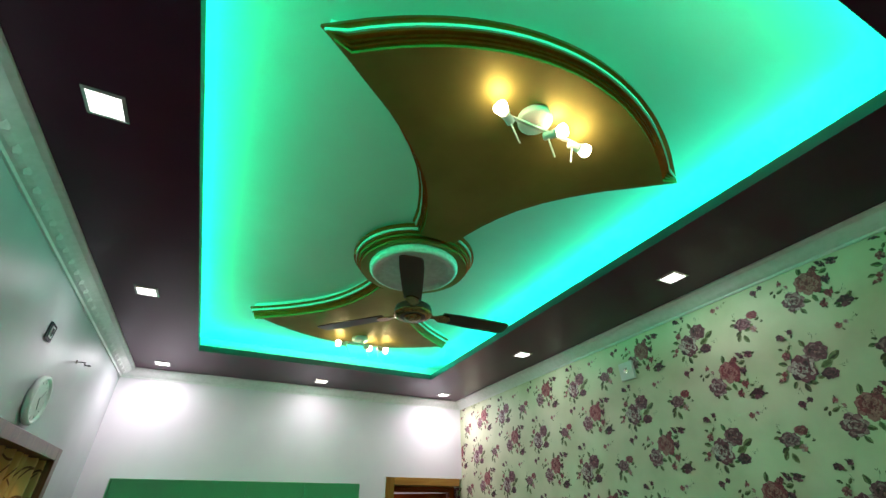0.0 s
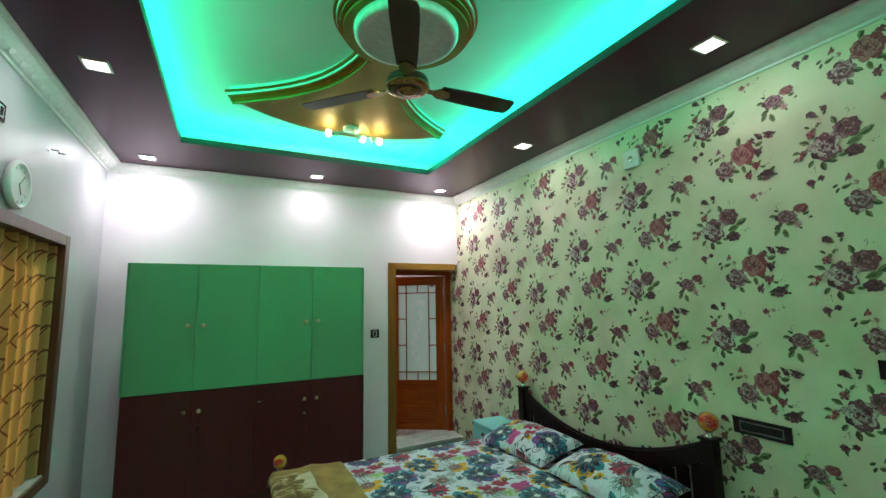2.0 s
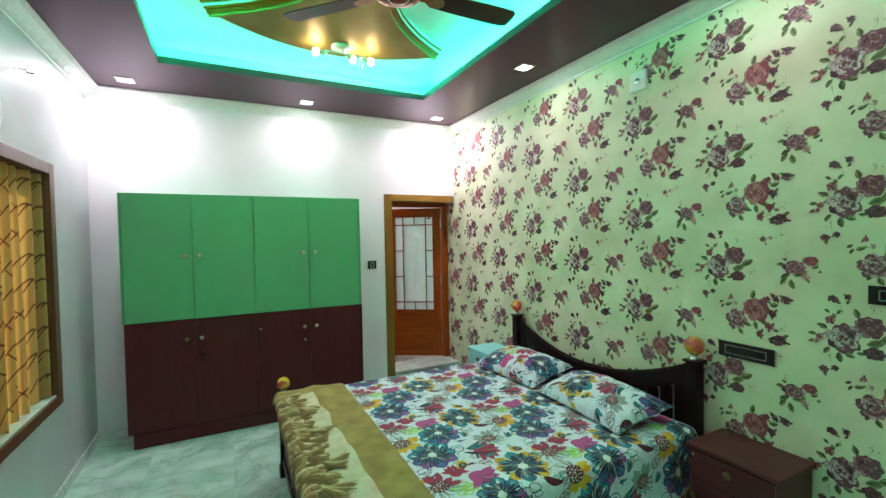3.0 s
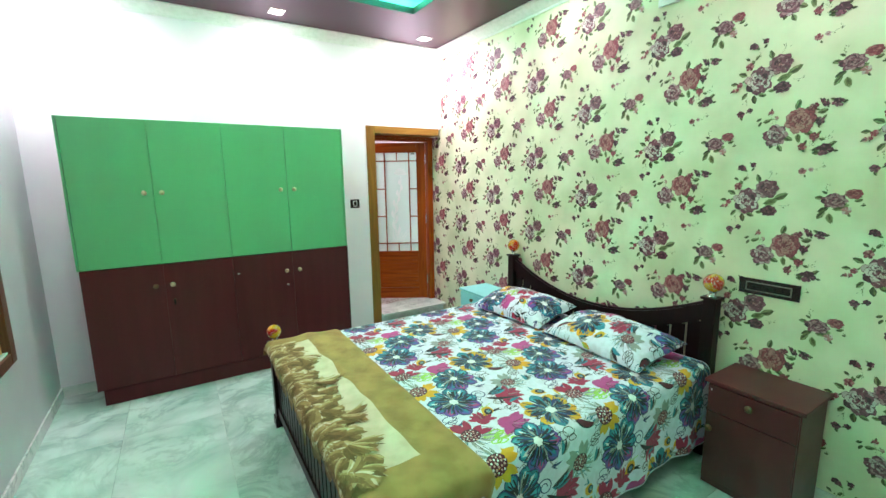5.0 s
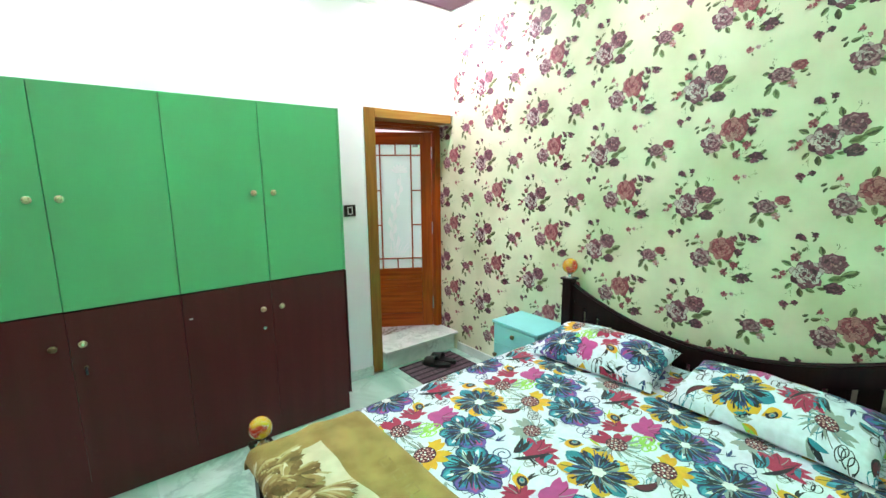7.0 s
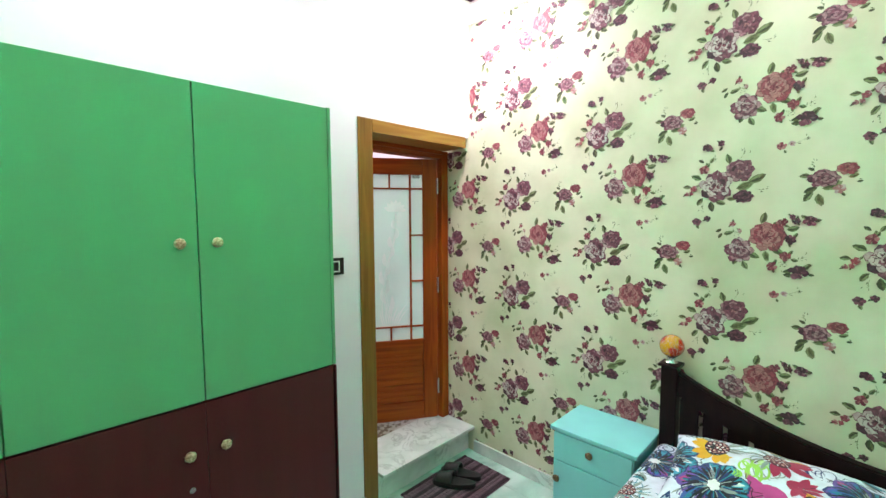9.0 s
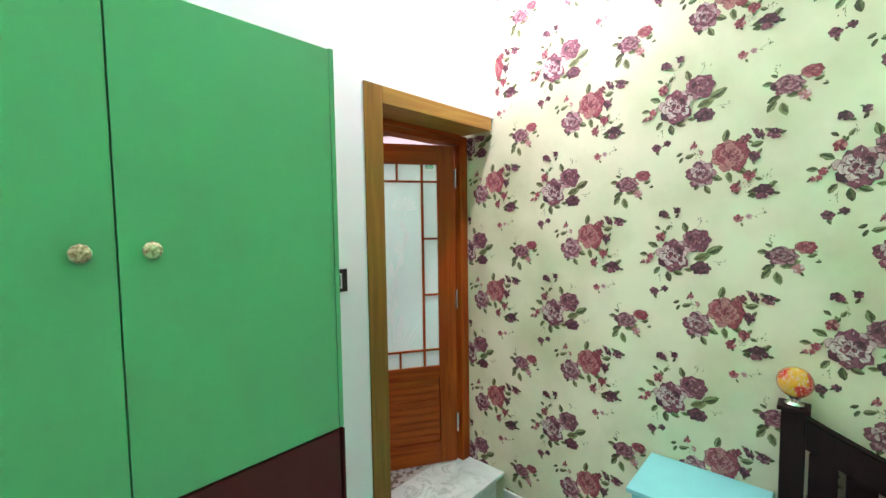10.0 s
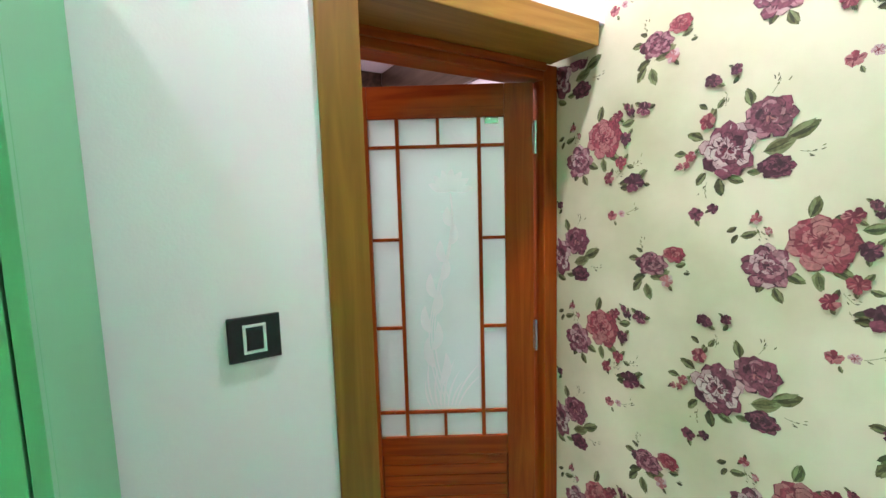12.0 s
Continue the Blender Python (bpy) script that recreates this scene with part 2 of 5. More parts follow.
BALL.node_tree.links.new(swirl.outputs[0], edge.inputs["Value"])
BALL.node_tree.links.new(edge.outputs[0], clear.inputs[0])
BALL.node_tree.links.new(clear.outputs[2], socket)

PAPERINK = [mat("paper_" + n, tuple(0.85 * v for v in c), 0.6, color2=tuple(min(1, v * k * 0.85) for v in c), scale=75.0, mix=(0.42, 0.6), distortion=0.8) for n, c, k in (
    ("dark_plum", (0.060, 0.021, 0.032), 1.8), ("plum", (0.16, 0.050, 0.072), 1.9), ("mauve", (0.36, 0.18, 0.20), 1.5),
    ("pale_pink", (0.66, 0.47, 0.46), 0.8), ("rose_red", (0.25, 0.05, 0.065), 1.7), ("coral", (0.42, 0.17, 0.165), 1.4),
    ("dark_leaf", (0.048, 0.058, 0.024), 1.6), ("leaf", (0.105, 0.122, 0.044), 1.7), ("pale_leaf", (0.22, 0.27, 0.12), 1.3), ("deep_crimson", (0.16, 0.028, 0.045), 1.4), ("pale_blush", (0.74, 0.62, 0.58), 0.85))]
INK = [cloth("print_" + n, c) for n, c in (
    ("black", (0.012, 0.015, 0.022)), ("navy", (0.02, 0.045, 0.16)), ("teal", (0.012, 0.24, 0.32)), ("sky", (0.05, 0.40, 0.54)),
    ("purple", (0.17, 0.085, 0.36)), ("magenta", (0.52, 0.06, 0.25)), ("crimson", (0.42, 0.02, 0.075)), ("yellow", (0.78, 0.42, 0.015)),
    ("lime", (0.32, 0.66, 0.10)), ("grey", (0.30, 0.35, 0.33)), ("pink", (0.72, 0.42, 0.38)), ("white", (0.80, 0.84, 0.82)), ("wine", (0.12, 0.014, 0.03)), ("blue", (0.045, 0.13, 0.42)), ("pale_lime", (0.50, 0.74, 0.36)))]
SHEET = cloth("white_printed_cotton", (0.74, 0.80, 0.90))


def curtain_cloth():
    m = mat("gold_curtain_cloth", (0.46, 0.30, 0.065), 0.75, bump=0.1, bump_scale=700)
    t = m.node_tree
    p = t.nodes["Principled BSDF"]
    uv = t.nodes.new("ShaderNodeTexCoord")
    sep = t.nodes.new("ShaderNodeSeparateXYZ")
    t.links.new(uv.outputs["UV"], sep.inputs["Vector"])

    def op(kind, a, b=None):
        n = t.nodes.new("ShaderNodeMath")
        n.operation = kind
        for i, v in enumerate((a, b)):
            if v is None:
                continue
            if isinstance(v, (int, float)):
                n.inputs[i].default_value = v
            else:
                t.links.new(v, n.inputs[i])
        return n.outputs[0]
    u, v = sep.outputs["X"], sep.outputs["Y"]

    def lines(step, wave, swing, width, shift):
        s = op("MULTIPLY", op("SINE", op("MULTIPLY", op("ADD", u, shift), 6.2832 / wave)), swing)
        f = op("FRACT", op("DIVIDE", op("ADD", v, s), step))
        return op("LESS_THAN", op("ABSOLUTE", op("SUBTRACT", f, 0.5)), width)
    both = op("MAXIMUM", lines(0.15, 0.27, 0.070, 0.045, 0.0), op("MULTIPLY", lines(0.15, 0.33, -0.075, 0.04, 0.115), lines(0.22, 0.61, 0.12, 0.27, 0.1)))
    c = t.nodes.new("ShaderNodeMix")
    c.data_type = "RGBA"
    c.inputs[6].default_value, c.inputs[7].default_value = (0.40, 0.32, 0.115, 1), (0.11, 0.060, 0.025, 1)
    t.links.new(both, c.inputs[0])
    t.links.new(c.outputs[2], p.inputs["Base Color"])
    tr = t.nodes.new("ShaderNodeBsdfTranslucent")
    warm = t.nodes.new("ShaderNodeMix")
    warm.data_type = "RGBA"
    warm.inputs[6].default_value, warm.inputs[7].default_value = (0.95, 0.52, 0.12, 1), (0.30, 0.12, 0.03, 1)
    t.links.new(both, warm.inputs[0])
    t.links.new(warm.outputs[2], tr.inputs["Color"])
    mix = t.nodes.new("ShaderNodeMixShader")
    mix.inputs[0].default_value = 0.45
    t.links.new(p.outputs[0], mix.inputs[1])
    t.links.new(tr.outputs[0], mix.inputs[2])
    t.links.new(mix.outputs[0], t.nodes["Material Output"].inputs["Surface"])
    return m


CURTAIN = curtain_cloth()


# ---- builders ----
def box(bm, x0, x1, y0, y1, z0, z1, bevel=0.0):
    r = bmesh.ops.create_cube(bm, size=1.0, matrix=Matrix.LocRotScale(((x0 + x1) / 2, (y0 + y1) / 2, (z0 + z1) / 2), None, (x1 - x0, y1 - y0, z1 - z0)))
    if bevel:
        edges = list({e for v in r["verts"] for e in v.link_edges})
        bmesh.ops.bevel(bm, geom=edges, offset=bevel, segments=2, affect="EDGES", profile=0.6)
    return bm


def solid(*args):
    return box(bmesh.new(), *args)


def lathe(bm, profile, m=Matrix(), n=24, wobble=None):
    rings = []
    for r, z in profile:
        ring = []
        for i in range(n):
            a = 2 * math.pi * i / n
            rr = r * (wobble(a, r) if wobble else 1.0)
            ring.append(bm.verts.new(m @ Vector((rr * math.cos(a), rr * math.sin(a), z))))
        rings.append(ring)
    for a, b in zip(rings, rings[1:]):
        for i in range(n):
            bm.faces.new((a[i], a[(i + 1) % n], b[(i + 1) % n], b[i]))
    bm.faces.new(rings[0][::-1])
    bm.faces.new(rings[-1])
    return bm


def tube(bm, points, radius, n=10):
    points = [Vector(p) for p in points]
    rings = []
    for i, p in enumerate(points):
        d = (points[min(i + 1, len(points) - 1)] - points[max(i - 1, 0)]).normalized()
        side = d.cross(Vector((0, 0, 1)) if abs(d.z) < 0.9 else Vector((1, 0, 0))).normalized()
        up = side.cross(d)
        rings.append([bm.verts.new(p + radius * (math.cos(2 * math.pi * k / n) * side + math.sin(2 * math.pi * k / n) * up)) for k in range(n)])
    for a, b in zip(rings, rings[1:]):
        for k in range(n):
            bm.faces.new((a[k], a[(k + 1) % n], b[(k + 1) % n], b[k]))
    bm.faces.new(rings[0][::-1])
    bm.faces.new(rings[-1])
    return bm


def prism(bm, outline, low, high, place):
    a = [bm.verts.new(place(u, v, low)) for u, v in outline]
    b = [bm.verts.new(place(u, v, high)) for u, v in outline]
    bm.faces.new(a[::-1])
    bm.faces.new(b)
    for i in range(len(a)):
        j = (i + 1) % len(a)
        bm.faces.new((a[i], a[j], b[j], b[i]))
    return bm


def rect_loops(bm, loops, cap=False):
    rings = []
    for x0, x1, y0, y1, z in loops:
        rings.append([bm.verts.new(p) for p in ((x0, y0, z), (x1, y0, z), (x1, y1, z), (x0, y1, z))])
    for a, b in zip(rings, rings[1:]):
        for i in range(4):
            bm.faces.new((a[i], a[(i + 1) % 4], b[(i + 1) % 4], b[i]))
    if cap:
        bm.faces.new(rings[-1])
    return bm


def base_of(ob):
    p = Vector()
    while ob is not None:
        p += ob.location
        ob = ob.parent
    return p


def finish(name, bm, material, smooth):
    me = bpy.data.meshes.new(name)
    bmesh.ops.recalc_face_normals(bm, faces=bm.faces[:])
    bm.to_mesh(me)
    bm.free()
    for m in material if isinstance(material, (list, tuple)) else (material,):
        me.materials.append(m)
    if smooth:
        for f in me.polygons:
            f.use_smooth = True
    return me


def part(name, bm, material, parent, label="", smooth=False):
    off = base_of(parent)
    bmesh.ops.translate(bm, vec=-off, verts=bm.verts[:])
    ob = new(name, finish(name, bm, material, smooth))
    ob.parent = parent
    if label:
        ob["label"] = label
    return ob


def thing(name, at, label, category, group=""):
    ob = new(name)
    ob.location = at
    ob.empty_display_size = 0.1
    return tagged(ob, label, category, group)


def single(name, bm, material, label, category, group="", kind="", smooth=False):
    return tagged(new(name, finish(name, bm, material, smooth)), label, category, group, kind)


def structure(name, bm, material, label="", smooth=False):
    return tagged(new(name, finish(name, bm, material, smooth)), label, "", "", "structure")


class Print:
    """Flat printed shapes laid on a surface place(u, v, lift)."""

    def __init__(self, place, step=0.00025):
        self.place, self.step, self.v, self.f, self.m, self.rough, self.laid = place, step, [], [], [], None, 0

    def grid(self, rows, ink, lift):
        n = len(rows[0])
        k = len(self.v)
        self.laid = (self.laid + 1) % 20
        lift += 0.000006 * self.laid
        for row in rows:
            self.v += [self.place(u, v, lift) for u, v in row]
        for i in range(len(rows) - 1):
            for j in range(n - 1):
                a = k + i * n + j
                self.f.append((a, a + 1, a + n + 1, a + n))
                self.m.append(ink)

    def petal(self, x, y, angle, length, width, ink, layer, start=0.0, fat=0.75, bend=0.0, seg=5):
        rows = []
        for i in range(seg + 1):
            t = i / seg
            w = width * (math.sin(math.pi * min(1, max(0.0, t)) ** fat) ** 0.8 if 0 < t < 1 else 0.02)
            if self.rough:
                w *= self.rough.uniform(0.86, 1.12)
            a = angle + bend * t
            cx, cy = x + math.cos(a) * (start + t * length), y + math.sin(a) * (start + t * length)
            nx, ny = -math.sin(a), math.cos(a)
            rows.append([(cx + nx * w * s, cy + ny * w * s) for s in (-0.5, 0.0, 0.5)])
        self.grid(rows, ink, self.step * (1 + layer))

    def disc(self, x, y, r, ink, layer, n=10, squash=1.0, angle=0.0):
        ca, sa = math.cos(angle), math.sin(angle)
        rows = []
        for q in (0.02, 0.6, 1.0):
            rows.append([(x + r * q * (ca * math.cos(a) - squash * sa * math.sin(a)), y + r * q * (sa * math.cos(a) + squash * ca * math.sin(a)))
                         for a in [2 * math.pi * i / n for i in range(n + 1)]])
        self.grid(rows, ink, self.step * (1 + layer))

    def blob(self, x, y, r, ink, layer, squash=1.0, angle=0.0, n=11):
        """A disc with a ragged brushed outline."""
        ca, sa = math.cos(angle), math.sin(angle)
        edge = [self.rough.uniform(0.84, 1.12) for i in range(n)]
        edge.append(edge[0])
        rows = []
        for q in (0.02, 0.6, 1.0):
            rows.append([(x + r * q * e * (ca * math.cos(a) - squash * sa * math.sin(a)), y + r * q * e * (sa * math.cos(a) + squash * ca * math.sin(a)))
                         for e, a in [(edge[i], 2 * math.pi * i / n) for i in range(n + 1)]])
        self.grid(rows, ink, self.step * (1 + layer))

    def ribbon(self, points, width, ink, layer):
        rows = []
        for i, (x, y) in enumerate(points):
            x0, y0 = points[max(0, i - 1)]
            x1, y1 = points[min(len(points) - 1, i + 1)]
            d = math.hypot(x1 - x0, y1 - y0) or 1
            nx, ny = -(y1 - y0) / d, (x1 - x0) / d
            rows.append([(x + nx * width * s, y + ny * width * s) for s in (-0.5, 0.5)])
        self.grid(rows, ink, self.step * (1 + layer))

    def mesh(self, name, inks):
        me = bpy.data.meshes.new(name)
        me.from_pydata(self.v, [], self.f)
        for m in inks:
            me.materials.append(m)
        me.polygons.foreach_set("material_index", self.m)
        for f in me.polygons:
            f.use_smooth = True
        return me


# ---- the room's shell ----
T = 0.2
structure("wall_near", solid(XL - T, XR + 0.26, YN - T, YN, -0.2, 3.5), WALL, "white painted wall")
WY0, WY1, WZ0, WZ1 = 2.63, 4.385, 0.645, 2.32
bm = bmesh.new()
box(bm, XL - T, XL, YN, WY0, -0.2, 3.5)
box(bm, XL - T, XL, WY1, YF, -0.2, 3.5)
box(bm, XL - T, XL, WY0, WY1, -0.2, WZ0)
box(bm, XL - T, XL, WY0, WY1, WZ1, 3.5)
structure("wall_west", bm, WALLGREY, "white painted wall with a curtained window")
bm = bmesh.new()
box(bm, XL - T, 1.852, YF, YF + 0.30, -0.2, 3.5)
box(bm, 1.852, XR, YF, YF + 0.30, 2.28, 3.5)
structure("wall_north", bm, WALL, "white painted wall behind the wardrobe")
wall_east = structure("wall_east", solid(XR, XR + 0.26, YN, YF + 0.30, -0.2, 3.5), PAPER, "pale green wallpaper printed with rose bouquets")
structure("sub_floor", solid(XL - T, XR + 0.26, YN - T, YF + 0.30, -0.20, -0.012), JOINT)
structure("roof_slab", solid(XL - T, XR + 0.26, YN - T, YF + 0.30, 3.5, 3.6), WALL)

bm = rect_loops(bmesh.new(), [(XL, XR, YN, YF, ZC), (TX0, TX1, TY0, TY1, ZC)])
structure("ceiling_border", bm, MAROON, "glossy dark maroon painted ceiling border")
bm = rect_loops(bmesh.new(), [(TX0, TX1, TY0, TY1, ZC), (TX0, TX1, TY0, TY1, ZC + 0.052), (TX0 - 0.2, TX1 + 0.2, TY0 - 0.2, TY1 + 0.2, ZC + 0.052)])
structure("tray_lip", bm, LIPGREY, "grey painted lip of the tray ceiling")
e = 0.2
bm = rect_loops(bmesh.new(), [(TX0 - e, TX1 + e, TY0 - e, TY1 + e, ZC + 0.052), (TX0 - e, TX1 + e, TY0 - e, TY1 + e, ZT)], cap=True)
structure("ceiling", bm, COVEWHITE, "white recessed tray ceiling lit green by cove lights")
prof = [(0.0, 3.05), (0.012, 3.05), (0.016, 3.062), (0.030, 3.066), (0.050, 3.076), (0.072, 3.092), (0.092, 3.108), (0.108, 3.112), (0.118, 3.116), (0.120, 3.125)]
bm = rect_loops(bmesh.new(), [(XL + d, XR - d, YN + d, YF - d, z) for d, z in prof])
cornice = structure("cornice", bm, PLASTER, "white embossed plaster cornice")

for k in range(38):
    yc = 0.30 + 0.13 * k
    m = Matrix.Translation((XL + 0.052, yc, 3.0765)) @ Euler((0, radians(128), 0)).to_matrix().to_4x4()
    part("rosette", lathe(bmesh.new(), [(0.026, 0.0), (0.022, 0.0010), (0.013, 0.0004), (0.009, 0.0012), (0.003, 0.0014)], m, 14, lambda a, r: 1 + 0.16 * math.sin(6 * a)), PLASTER, cornice, smooth=True)

# skirting
bm = bmesh.new()
box(bm, XL, XL + 0.012, YN, YF, 0, 0.085, 0.002)
box(bm, XL + 0.012, -0.56, YF - 0.012, YF, 0, 0.085, 0.002)
box(bm, 1.46, 1.852, YF - 0.012, YF, 0, 0.085, 0.002)
box(bm, XR - 0.012, XR, YN, YF - 0.06, 0, 0.085, 0.002)
structure("baseboard", bm, MARBLESTEP, "pale green marble skirting")

# ---- door step, casing, frame, leaf ----
step = structure("door_step", solid(1.952, XR, YF, YF + 0.30, 0, STEP - 0.022), MARBLESTEP, "marble door step")
part("step_slab", solid(1.952, XR, YF - 0.06, YF + 0.32, STEP - 0.022, STEP, 0.004), MARBLESTEP, step)
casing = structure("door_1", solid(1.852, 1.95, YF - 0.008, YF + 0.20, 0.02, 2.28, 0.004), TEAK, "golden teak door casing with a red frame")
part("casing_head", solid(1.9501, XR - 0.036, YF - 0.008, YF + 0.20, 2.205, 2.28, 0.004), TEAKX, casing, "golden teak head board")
part("frame_post", solid(2.722, XR - 0.001, YF + 0.20, YF + 0.30, STEP, 2.205, 0.004), REDWOOD, casing, "red varnished hinge post")
part("frame_post", solid(1.852, 1.952, YF + 0.2005, YF + 0.30, STEP, 2.205, 0.004), REDWOOD, casing)
part("frame_head", solid(1.9525, 2.7215, YF + 0.20, YF + 0.30, 2.150, 2.205, 0.004), REDWOODX, casing, "red varnished frame head")
part("frame_bead", solid(1.9525, 2.7215, YF + 0.185, YF + 0.1995, 2.178, 2.2045, 0.003), REDWOODX, casing)

HX, HY, LW = 2.712, YF + 0.255, 0.735
leaf_z0, leaf_z1 = STEP + 0.012, 2.145
door = thing("door_leaf", (HX, HY, STEP), "red varnished wooden door with frosted glass panes standing slightly ajar", "door")
# the leaf is built along +x from the hinge and swung afterwards
GA, GB, GZ0, GZ1 = 0.105, 0.600, 0.815, 2.03


def leaf(name, bm, material, label="", parent=None, smooth=False):
    me = finish(name, bm, material, smooth)
    ob = new(name, me)
    ob.parent = parent or door
    if label:
        ob["label"] = label
    return ob


z = lambda h: h - STEP
leaf("hinge_stile", solid(0, GA, 0, 0.035, z(leaf_z0), z(leaf_z1), 0.003), REDWOOD)
leaf("lock_stile", solid(GB, LW, 0, 0.035, z(leaf_z0), z(leaf_z1), 0.003), REDWOOD)
leaf("top_rail", solid(GA, GB, 0, 0.0348, z(GZ1), z(leaf_z1), 0.003), REDWOODX)
leaf("middle_rail", solid(GA, GB, 0, 0.0348, z(0.74), z(GZ0), 0.003), REDWOODX)
leaf("bottom_rail", solid(GA, GB, 0, 0.0348, z(leaf_z0), z(0.34), 0.003), REDWOODX)
leaf("panel_board", solid(GA, GB, 0.008, 0.020, z(0.34), z(0.74)), REDWOODX)
for i in range(9):
    h0 = 0.34 + 0.4 * i / 9
    leaf("panel_slat", solid(GA + 0.004, GB - 0.004, 0.0202, 0.026, z(h0 + 0.001), z(h0 + 0.4 / 9 - 0.001), 0.003), REDWOODX)
glass = leaf("glass_pane", solid(GA, GB, 0.014, 0.021, z(GZ0), z(GZ1)), GLASS, "etched frosted glass")
glass.visible_shadow = False
b0, b1 = GA + 0.092, GB - 0.105
c0, c1 = GZ0 + 0.10, GZ1 - 0.10
bars = [(b0 - 0.007, b0 + 0.007, GZ0, GZ1), (b1 - 0.007, b1 + 0.007, GZ0, GZ1)]
for zz in (c0, c1):
    bars.append((GA, b0 - 0.0072, zz - 0.006, zz + 0.006))
    bars.append((b0 + 0.0072, b1 - 0.0072, zz - 0.006, zz + 0.006))
    bars.append((b1 + 0.0072, GB, zz - 0.006, zz + 0.006))
for zz in (c0 + (c1 - c0) / 3, c0 + 2 * (c1 - c0) / 3):
    bars.append((GA, b0 - 0.0072, zz - 0.006, zz + 0.006))
    bars.append((b1 + 0.0072, GB, zz - 0.006, zz + 0.006))
mid = (b0 + b1) / 2
bars.append((mid - 0.006, mid + 0.006, GZ0, c0 - 0.0062))
bars.append((mid - 0.006, mid + 0.006, c1 + 0.0062, GZ1))
for x0, x1, h0, h1 in bars:
    leaf("glazing_bar", solid(x0, x1, 0.005, 0.030, z(h0), z(h1), 0.0015), REDWOOD)
# etched flower stem on the large pane
etch = Print(lambda u, v, h: (u, 0.0212 + h, z(v)), 0.00012)
sway = lambda t: mid + 0.045 * math.sin(5.2 * t)
for shift in (-0.016, 0.0, 0.014):
    etch.ribbon([(sway(k / 30) + shift * (1 - k / 30), 0.96 + 0.80 * k / 30) for k in range(31)], 0.005, 0, 1)
for i in range(10):
    t = 0.08 + 0.085 * i
    way = 1 if i % 2 else -1
    etch.petal(sway(t), 0.96 + 0.80 * t, 1.57 - way * 0.7, 0.13 - 0.006 * i, 0.036, 0, 2, 0.0, 0.9, way * 0.5, 9)
for k in range(7):
    etch.petal(sway(1.0), 1.765, 0.25 + 0.44 * k, 0.085, 0.030, 0, 4 + k % 2, 0.0, 1.2, 0.1, 8)
for k in range(9):
    etch.petal(mid - 0.05 + 0.013 * k, 0.93, 1.9 - 0.1 * k, 0.16 + 0.05 * math.sin(2.1 * k), 0.008, 0, 2, 0.0, 0.8, 0.3, 7)
ETCH = mat("etched_glass", (0.94, 0.98, 0.97), 0.42)
ETCH.node_tree.nodes["Principled BSDF"].inputs["Transmission Weight"].default_value = 0.66
ob = new("etching", etch.mesh("etching", [ETCH]))
ob.parent = glass
bm = bmesh.new()
knob_m = Matrix.Translation((LW - 0.055, 0.035, z(1.13))) @ Euler((radians(-90), 0, 0)).to_matrix().to_4x4()
lathe(bm, [(0.030, 0.0), (0.030, 0.006), (0.012, 0.010), (0.011, 0.03), (0.022, 0.036), (0.027, 0.048), (0.024, 0.060), (0.010, 0.064)], knob_m)
leaf("door_knob", bm, CHROME, "round steel door knob", smooth=True)
for zz in (0.45, 1.22, 1.95):
    bm = solid(-0.012, 0.004, 0.005, 0.039, z(zz - 0.055), z(zz + 0.055), 0.002)
    lathe(bm, [(0.007, z(zz - 0.058)), (0.007, z(zz + 0.058))], Matrix.Translation((-0.004, 0.043, 0)), 10)
    leaf("hinge", bm, CHROME, "steel butt hinge")
leaf("door_bolt", solid(GA + 0.02, GA + 0.07, 0.022, 0.030, z(2.005), z(2.028), 0.002), CHROME, "small steel catch")
door.rotation_euler = (0, 0, radians(180 - 32))

# ---- the hall beyond the door ----
HY0, HY1, HXa, HXb, HZ = YF + 0.30, 7.5, 0.6, 3.05, 2.75
hall_floor = structure("hall_floor", solid(HXa, HXb + 0.2, HY0 + 0.02, HY1 + 0.2, STEP - 0.2, STEP - 0.005), HALLTILE, "brown and white mosaic hall floor")
structure("hall_wall_east", solid(HXb, HXb + 0.2, HY0, HY1, STEP - 0.005, 3.0), WALL, "white hall wall")
structure("hall_wall_north", solid(HXa - 0.2, HXb + 0.2, HY1, HY1 + 0.2, STEP - 0.005, 3.0), WALL, "white hall wall")
structure("hall_wall_west", solid(HXa - 0.2, HXa, HY0, HY1, STEP - 0.2, 3.0), WALL, "white hall wall")
bm = bmesh.new()
rect_loops(bm, [(HXa, HXb, HY0, HY1, HZ), (1.2, HXb - 0.35, HY0 + 0.3, HY1 - 0.35, HZ), (1.2, HXb - 0.35, HY0 + 0.3, HY1 - 0.35, HZ + 0.06)], cap=True)
structure("hall_ceiling", bm, WALL, "white stepped hall ceiling")
band = structure("wood_band", solid(HXb - 0.03, HXb - 0.001, HY0, HY1 - 0.03, 2.40, HZ - 0.001, 0.003), WENGE, "dark striped wood panel band under the hall ceiling")
part("end_panel", solid(HXa, HXb - 0.03, HY1 - 0.03, HY1 - 0.001, 2.40, HZ - 0.001, 0.003), WENGE, band)


# ---- ceiling medallion, fan and lamps ----
MX, MY, MZ = 0.95, 2.365, 3.19
HALF = [(0.345, 0.155), (0.45, 0.175), (0.55, 0.208), (0.65, 0.25), (0.75, 0.305), (0.85, 0.38), (0.95, 0.475), (1.05, 0.59), (1.14, 0.715), (1.22, 0.85)]


